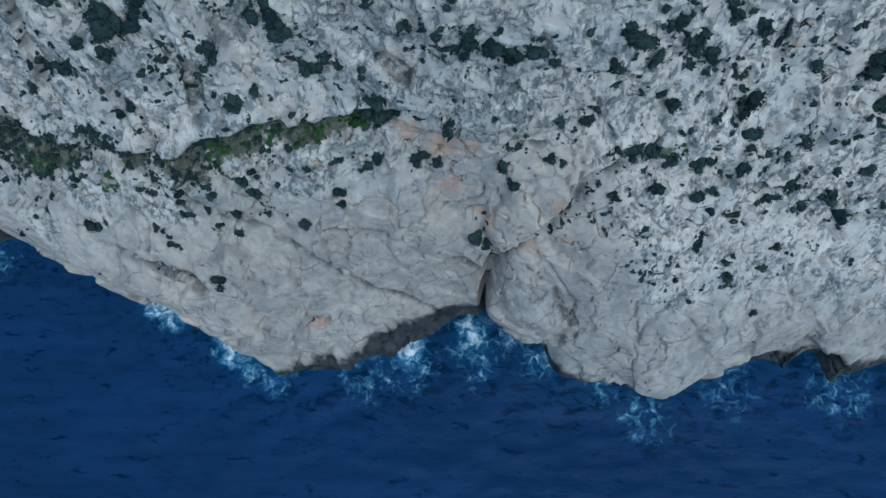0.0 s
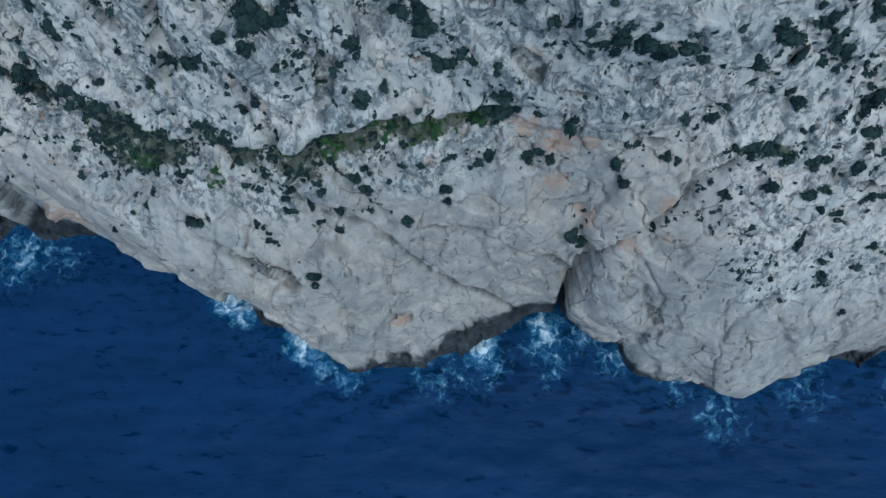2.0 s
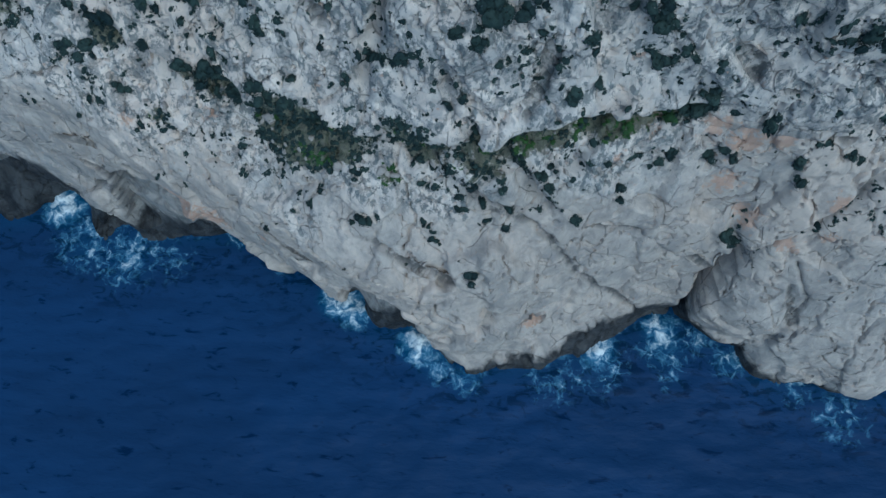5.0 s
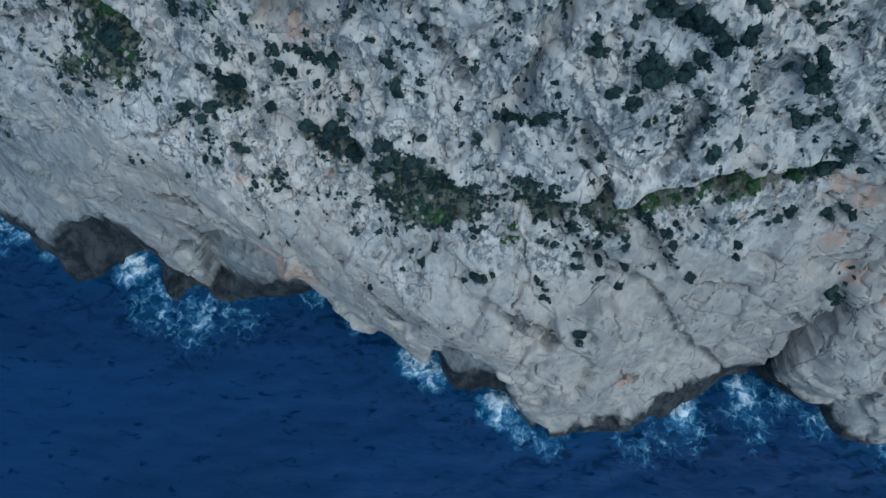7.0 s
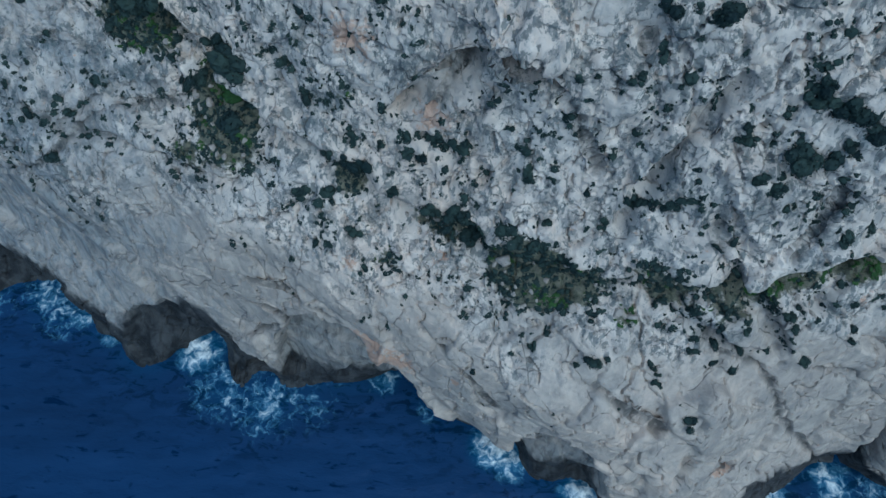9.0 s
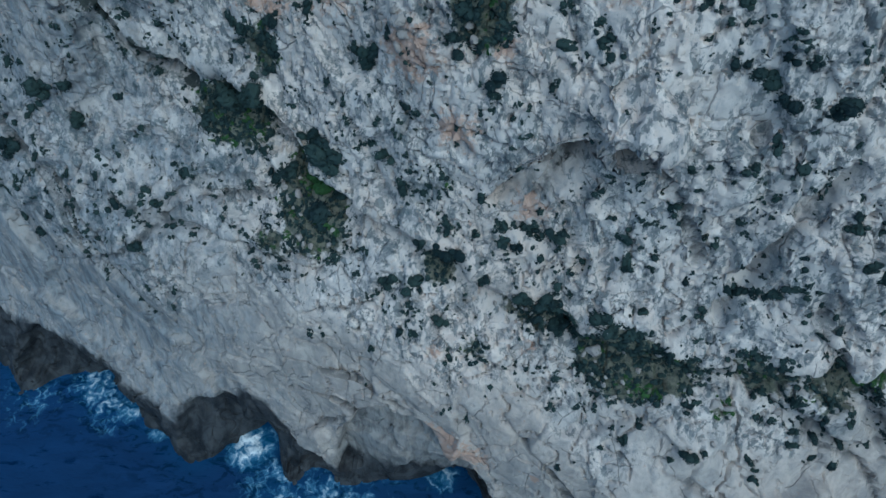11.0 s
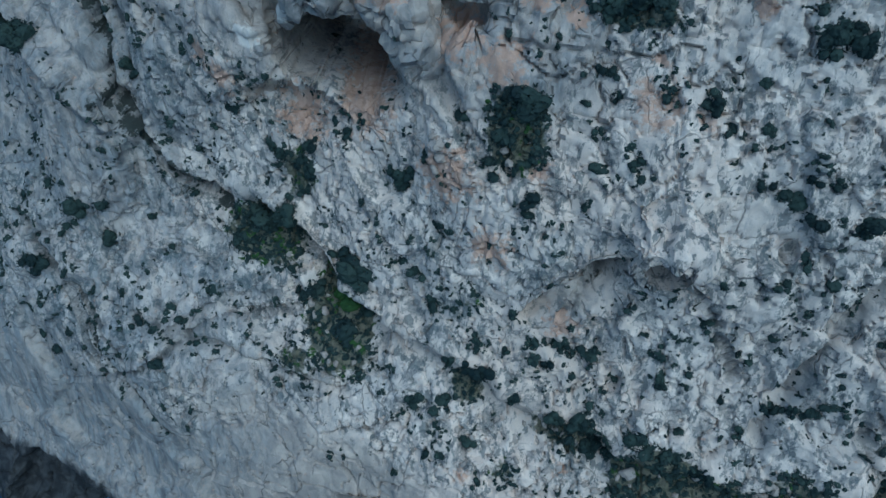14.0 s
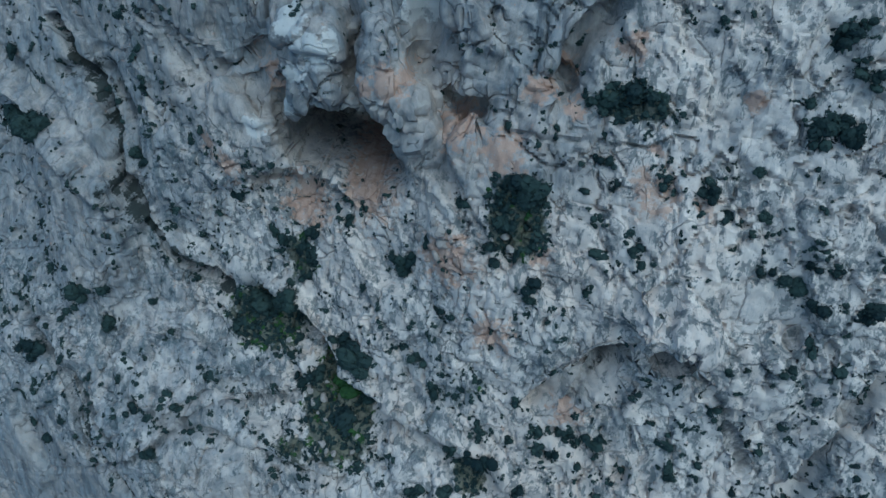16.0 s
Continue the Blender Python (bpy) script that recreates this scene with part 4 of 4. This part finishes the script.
SHRUBS_PROW = [(-22.8, 24.1, 0.3), (-22.6, 24.8, 0.3), (-22.3, 23.8, 0.3), (-22.6, 47.3, 0.5), (-22.4, 45.3, 0.6), (-22.3, 46.2, 0.4), (-20.7, 27.1, 0.4), (-20.5, 28.4, 0.3), (-20.9, 43.2, 0.4), (-20.3, 27.1, 0.3), (-20.4, 44.9, 0.4), (-20.5, 43.5, 0.3), (-19.5, 21, 0.6), (-19.4, 30.6, 0.4), (-19.6, 35, 0.4), (-19.6, 42.4, 0.6), (-18.7, 27.6, 0.5), (-18.9, 48.2, 0.9), (-19, 49.1, 0.7), (-18.7, 45, 1.1), (-18.2, 25.4, 0.4), (-18.4, 40.9, 0.4), (-17.8, 40.9, 0.5), (-17.4, 30.1, 0.4), (-17.6, 47.9, 0.9), (-16.5, 25, 0.5), (-16.5, 26.7, 0.6), (-16.7, 44.9, 0.8), (-16.6, 48, 0.8), (-16.4, 45.8, 0.5)]
SHRUBS_PALE_WALL = [(-15, 42.9, 0.3), (-14.8, 31.2, 0.6), (-15.5, 46.9, 0.7), (-14.4, 31.5, 0.4), (-14.2, 39.3, 0.3), (-13.9, 30.2, 0.5), (-14.5, 47.4, 0.7), (-13.8, 31.7, 0.4), (-13.3, 43.8, 0.4), (-14.3, 48.8, 0.7), (-13, 38.3, 0.8), (-13.4, 50.3, 0.4), (-11.8, 39, 0.4), (-11.3, 31, 0.3), (-10.9, 48.2, 0.4), (-11, 49.4, 0.5), (-10.9, 25.6, 0.5), (-10.6, 44.5, 0.4), (-9.9, 31.8, 0.3), (-9.5, 45.2, 0.8), (-8.9, 44.1, 0.9), (-8.1, 28.2, 0.6), (-8, 27.2, 0.4), (-7.9, 40, 0.9), (-7.7, 31.7, 0.5), (-6.2, 40.6, 0.4), (-6, 29.9, 0.3), (-6, 34.5, 0.8), (-5.6, 30.3, 0.4), (-5.1, 34.7, 0.8)]
SHRUBS_STAINED_WALL = [(-4.8, 30.9, 0.6), (-4.3, 37.6, 0.6), (-3.9, 34.8, 0.9), (-3.7, 46.2, 0.4), (-3.4, 35.1, 0.6), (-2, 30.6, 0.6), (-1.2, 31.8, 0.5), (-0.2, 30.9, 0.5), (0.9, 47.9, 0.4), (2, 44.6, 0.8), (2.8, 21, 0.7), (3.3, 44.6, 0.8), (3.8, 20.1, 0.5), (4.4, 43.9, 0.6), (4.7, 30.9, 0.6), (5.6, 28.9, 0.6), (5.6, 44.1, 0.6), (6.8, 43, 0.4), (7.9, 31.7, 0.5), (8, 35.8, 0.6), (8.8, 31.3, 0.5), (9.8, 35.3, 0.5), (10.5, 41.4, 0.6), (11, 44.1, 0.7), (11.8, 42.9, 1.1), (13.1, 41.2, 0.8), (12.8, 43.8, 0.4), (13.2, 28.7, 0.5), (13.6, 43.6, 0.6), (13.9, 32.4, 0.6)]
SHRUBS_RIGHT_BUTTRESS = [(14.5, 36.8, 0.4), (15.2, 31.9, 0.9), (15.8, 35.5, 0.6), (15.9, 40.2, 0.8), (15.9, 29.7, 0.7), (16.1, 25.9, 0.3), (16.6, 31.5, 0.6), (17.3, 39.1, 0.6), (18, 42, 0.5), (18.8, 30.7, 0.7), (19.4, 28.6, 0.6), (19.4, 37.3, 0.3), (20, 40.9, 0.5), (19.9, 31, 0.5), (20.4, 28.8, 0.5), (20.8, 18.5, 0.5), (20.5, 27.2, 0.4), (21.4, 40.7, 0.6), (21.4, 33.8, 0.6), (21.3, 39.5, 0.4), (21.6, 22.1, 0.5), (21.6, 23.7, 0.5), (21.7, 22.8, 0.5), (22, 34.6, 1.1), (22.3, 32.7, 0.8), (22.2, 32.1, 0.5), (22.4, 30, 0.7), (24, 24.2, 0.5), (25.5, 17.7, 0.7), (26.9, 30.5, 0.7)]
SHRUBS_RIGHT_SLOPE = [(27.6, 26.3, 0.6), (28.7, 36.8, 1), (29.3, 36.9, 0.9), (29.2, 19.3, 0.5), (29.6, 12.4, 0.5), (29.6, 23.3, 0.6), (31.2, 33.2, 0.9), (31.8, 23.7, 0.8), (33.4, 26.4, 0.6), (34.1, 20.9, 0.9), (37.4, 16, 0.4)]
SHRUBS = SHRUBS_FAR_SLOPE + SHRUBS_GREEN_HOLLOW + SHRUBS_LEDGE_CROWN + SHRUBS_SLIT_CAVE + SHRUBS_UPPER_TERRACE + SHRUBS_PROW + SHRUBS_PALE_WALL + SHRUBS_STAINED_WALL + SHRUBS_RIGHT_BUTTRESS + SHRUBS_RIGHT_SLOPE
for x, z, r in SHRUBS:
    place, out = on_face(x, z)
    lush = any(((x - g[0]) / g[2])**2 + ((z - g[1]) / g[3])**2 < 1 and g[5] > rng.uniform(0.3, 1.1) for g in GREEN)
    shrub = new("shrub", (olive_meshes if lush else bush_meshes)[int(rng.integers(0, 2 if lush else 7))])
    s = r * 1.05
    shrub.matrix_world = facing(place + out * 0.12 * r, out, 0.35, rng.uniform(0, 6.28), (s * rng.uniform(0.85, 1.25), s * rng.uniform(0.8, 1.1), s * rng.uniform(0.7, 1.0)))
    if lush:
        label = "fresh green leafy bush on a cliff ledge"
    elif r > 0.75:
        label = "large dense dark green bush rooted in the rock face"
    elif r > 0.45:
        label = "dark green cushion-shaped shrub growing on pale limestone"
    else:
        label = "small dark scrub bush in a rock crevice"
    tagged(shrub, label, "shrub", "shrubs on the cliff")


def scatter(name, places, leaf_count, leaf, material, label, sizes, flatness=0.7):
    """Many small tufts in one mesh."""
    shapes = [bush_shape(rng, leaf_count, leaf, True, 3) for _ in range(6)]
    verts, quads, base = [], [], 0
    for (x, z), r in zip(places, sizes):
        place, out = on_face(x, z)
        v, f = shapes[int(rng.integers(0, 6))]
        m = np.array(facing(place - out * 0.1 * r, out, 0.3, rng.uniform(0, 6.28), (r * rng.uniform(0.7, 1.3), r, r * flatness)))
        verts.append(v @ m[:3, :3].T + m[:3, 3])
        quads.append(f + base)
        base += len(v)
    me = mesh_from(name, np.concatenate(verts), np.concatenate(quads), material, False)
    tagged(new(name, me), label, "plants", kind="stuff")


# small scrub in the pits of the rugged rock
deepest = np.where((pitted > 0.8) & (az > 14) & (az < 72) & (ax > -104) & (ax < 50))[0]
deepest = deepest[rng.permutation(len(deepest))]
taken, tries = set(), []
for k in deepest:
    spot = (int(ax[k] / 0.9), int(az[k] / 1.1))
    if spot not in taken and rng.uniform() < 0.85:
        tries.append((ax[k], az[k]))
    taken.add(spot)
loose = np.c_[rng.uniform(-100, 46, 60000), rng.uniform(16, 72, 60000)]
flat_tries = np.c_[loose[:, 0], np.zeros(len(loose)), loose[:, 1]]
keen = smooth(-4, 4, loose[:, 1] - spline(loose[:, 0], RUGGED_FROM)) * smooth(-0.15, 0.45, 0.7 * fbm(flat_tries / 6, 3, 141) + 0.7 * fbm(flat_tries / 1.7, 2, 151))
keen *= 1 - 0.75 * smooth(54, 60, loose[:, 1]) * smooth(-74, -68, loose[:, 0]) * smooth(-40, -46, loose[:, 0])
tries += [tuple(p) for p in loose[rng.uniform(0, 1, len(loose)) < keen * 0.3 + 0.001]]
scatter("scrub", tries, 22, 0.3, SCRUB, "sparse dark scrub tufts in the pits of the limestone", rng.gamma(2.0, 0.092, len(tries)) + 0.08)

# scrub in the gullies
crevice = []
for path, deep, wide in GULLIES[1:3] + GULLIES[4:8] + GULLIES[9:12]:
    for (x0, z0), (x1, z1) in zip(path[:-1], path[1:]):
        for _ in range(int(math.hypot(x1 - x0, z1 - z0) * 2.6)):
            t = rng.uniform(0, 1)
            crevice.append((x0 + t * (x1 - x0) + rng.normal() * 0.35, z0 + t * (z1 - z0) - abs(rng.normal()) * 0.35))
scatter("gully_scrub", crevice, 20, 0.3, SCRUB, "dark scrub lining the gullies of the cliff", rng.gamma(2.2, 0.08, len(crevice)) + 0.1)

# growth on the ledges
low, bright = [], []
for px, pz, rx, rz, cover, light in GREEN:
    for _ in range(int(rx * rz * 34 * cover)):
        a, d = rng.uniform(0, 6.283), math.sqrt(rng.uniform(0, 1)) * 1.1
        spot = (px + rx * d * math.cos(a), pz + rz * d * math.sin(a))
        (bright if gradient_noise(np.array([[spot[0] / 1.3, 0, spot[1] / 1.3]]), 161)[0] * 0.9 + light > rng.uniform(0.25, 0.95) else low).append(spot)
scatter("ledge_scrub", low, 20, 0.3, SCRUB, "dark scrub covering a cliff ledge", rng.uniform(0.16, 0.45, len(low)), 0.6)
scatter("ledge_grass", bright, 22, 0.3, GRASS, "fresh green low plants on a cliff ledge", rng.uniform(0.14, 0.4, len(bright)), 0.5)


def boulder_mesh():
    bm = bmesh.new()
    bmesh.ops.create_icosphere(bm, subdivisions=3, radius=1)
    cuts = [(Vector(rng.normal(size=3)).normalized(), rng.uniform(0.5, 0.85)) for _ in range(9)]
    shift = Vector(rng.uniform(0, 50, 3))
    for v in bm.verts:
        for way, reach in cuts:
            over = v.co.dot(way) - reach
            if over > 0:
                v.co -= way * over * 0.9
        v.co *= 1 + 0.12 * noise.noise(v.co * 1.6 + shift) + 0.05 * noise.noise(v.co * 5 + shift)
    me = bpy.data.meshes.new("boulder")
    bm.to_mesh(me)
    bm.free()
    me.polygons.foreach_set("use_smooth", [True] * len(me.polygons))
    me.materials.append(ROCK)
    return me


boulder_meshes = [boulder_mesh() for _ in range(6)]
BOULDER_FIELDS = [  # x, z, half width, half height, number
    (-33, 29.5, 8, 2.6, 60), (-24, 31.5, 4, 2.2, 26), (-44, 31.5, 5, 2.5, 30), (-58, 34.5, 3.5, 3.0, 22), (-62, 39, 2.0, 2.0, 10), (-12, 32.2, 6, 1.6, 26), (-48.5, 53.6, 4, 1.6, 12), (-55, 51.5, 5, 1.2, 12),
]
for fx, fz, rx, rz, count in BOULDER_FIELDS:
    for _ in range(count):
        x, z = fx + rx * rng.uniform(-1, 1), fz + rz * rng.uniform(-1, 1)
        place, out = on_face(x, z)
        r = rng.uniform(0.14, 0.3) + 0.25 * rng.uniform(0, 1)**4
        stone = new("boulder", boulder_meshes[int(rng.integers(0, 6))])
        stone.matrix_world = facing(place + out * r * 0.05, out, 0.4, rng.uniform(0, 6.28), (r * rng.uniform(0.9, 1.5), r * rng.uniform(0.8, 1.1), r * rng.uniform(0.6, 0.9)))
        tagged(stone, "pale angular limestone boulder lying on the ledge scree", "boulder", "boulders on the ledges")
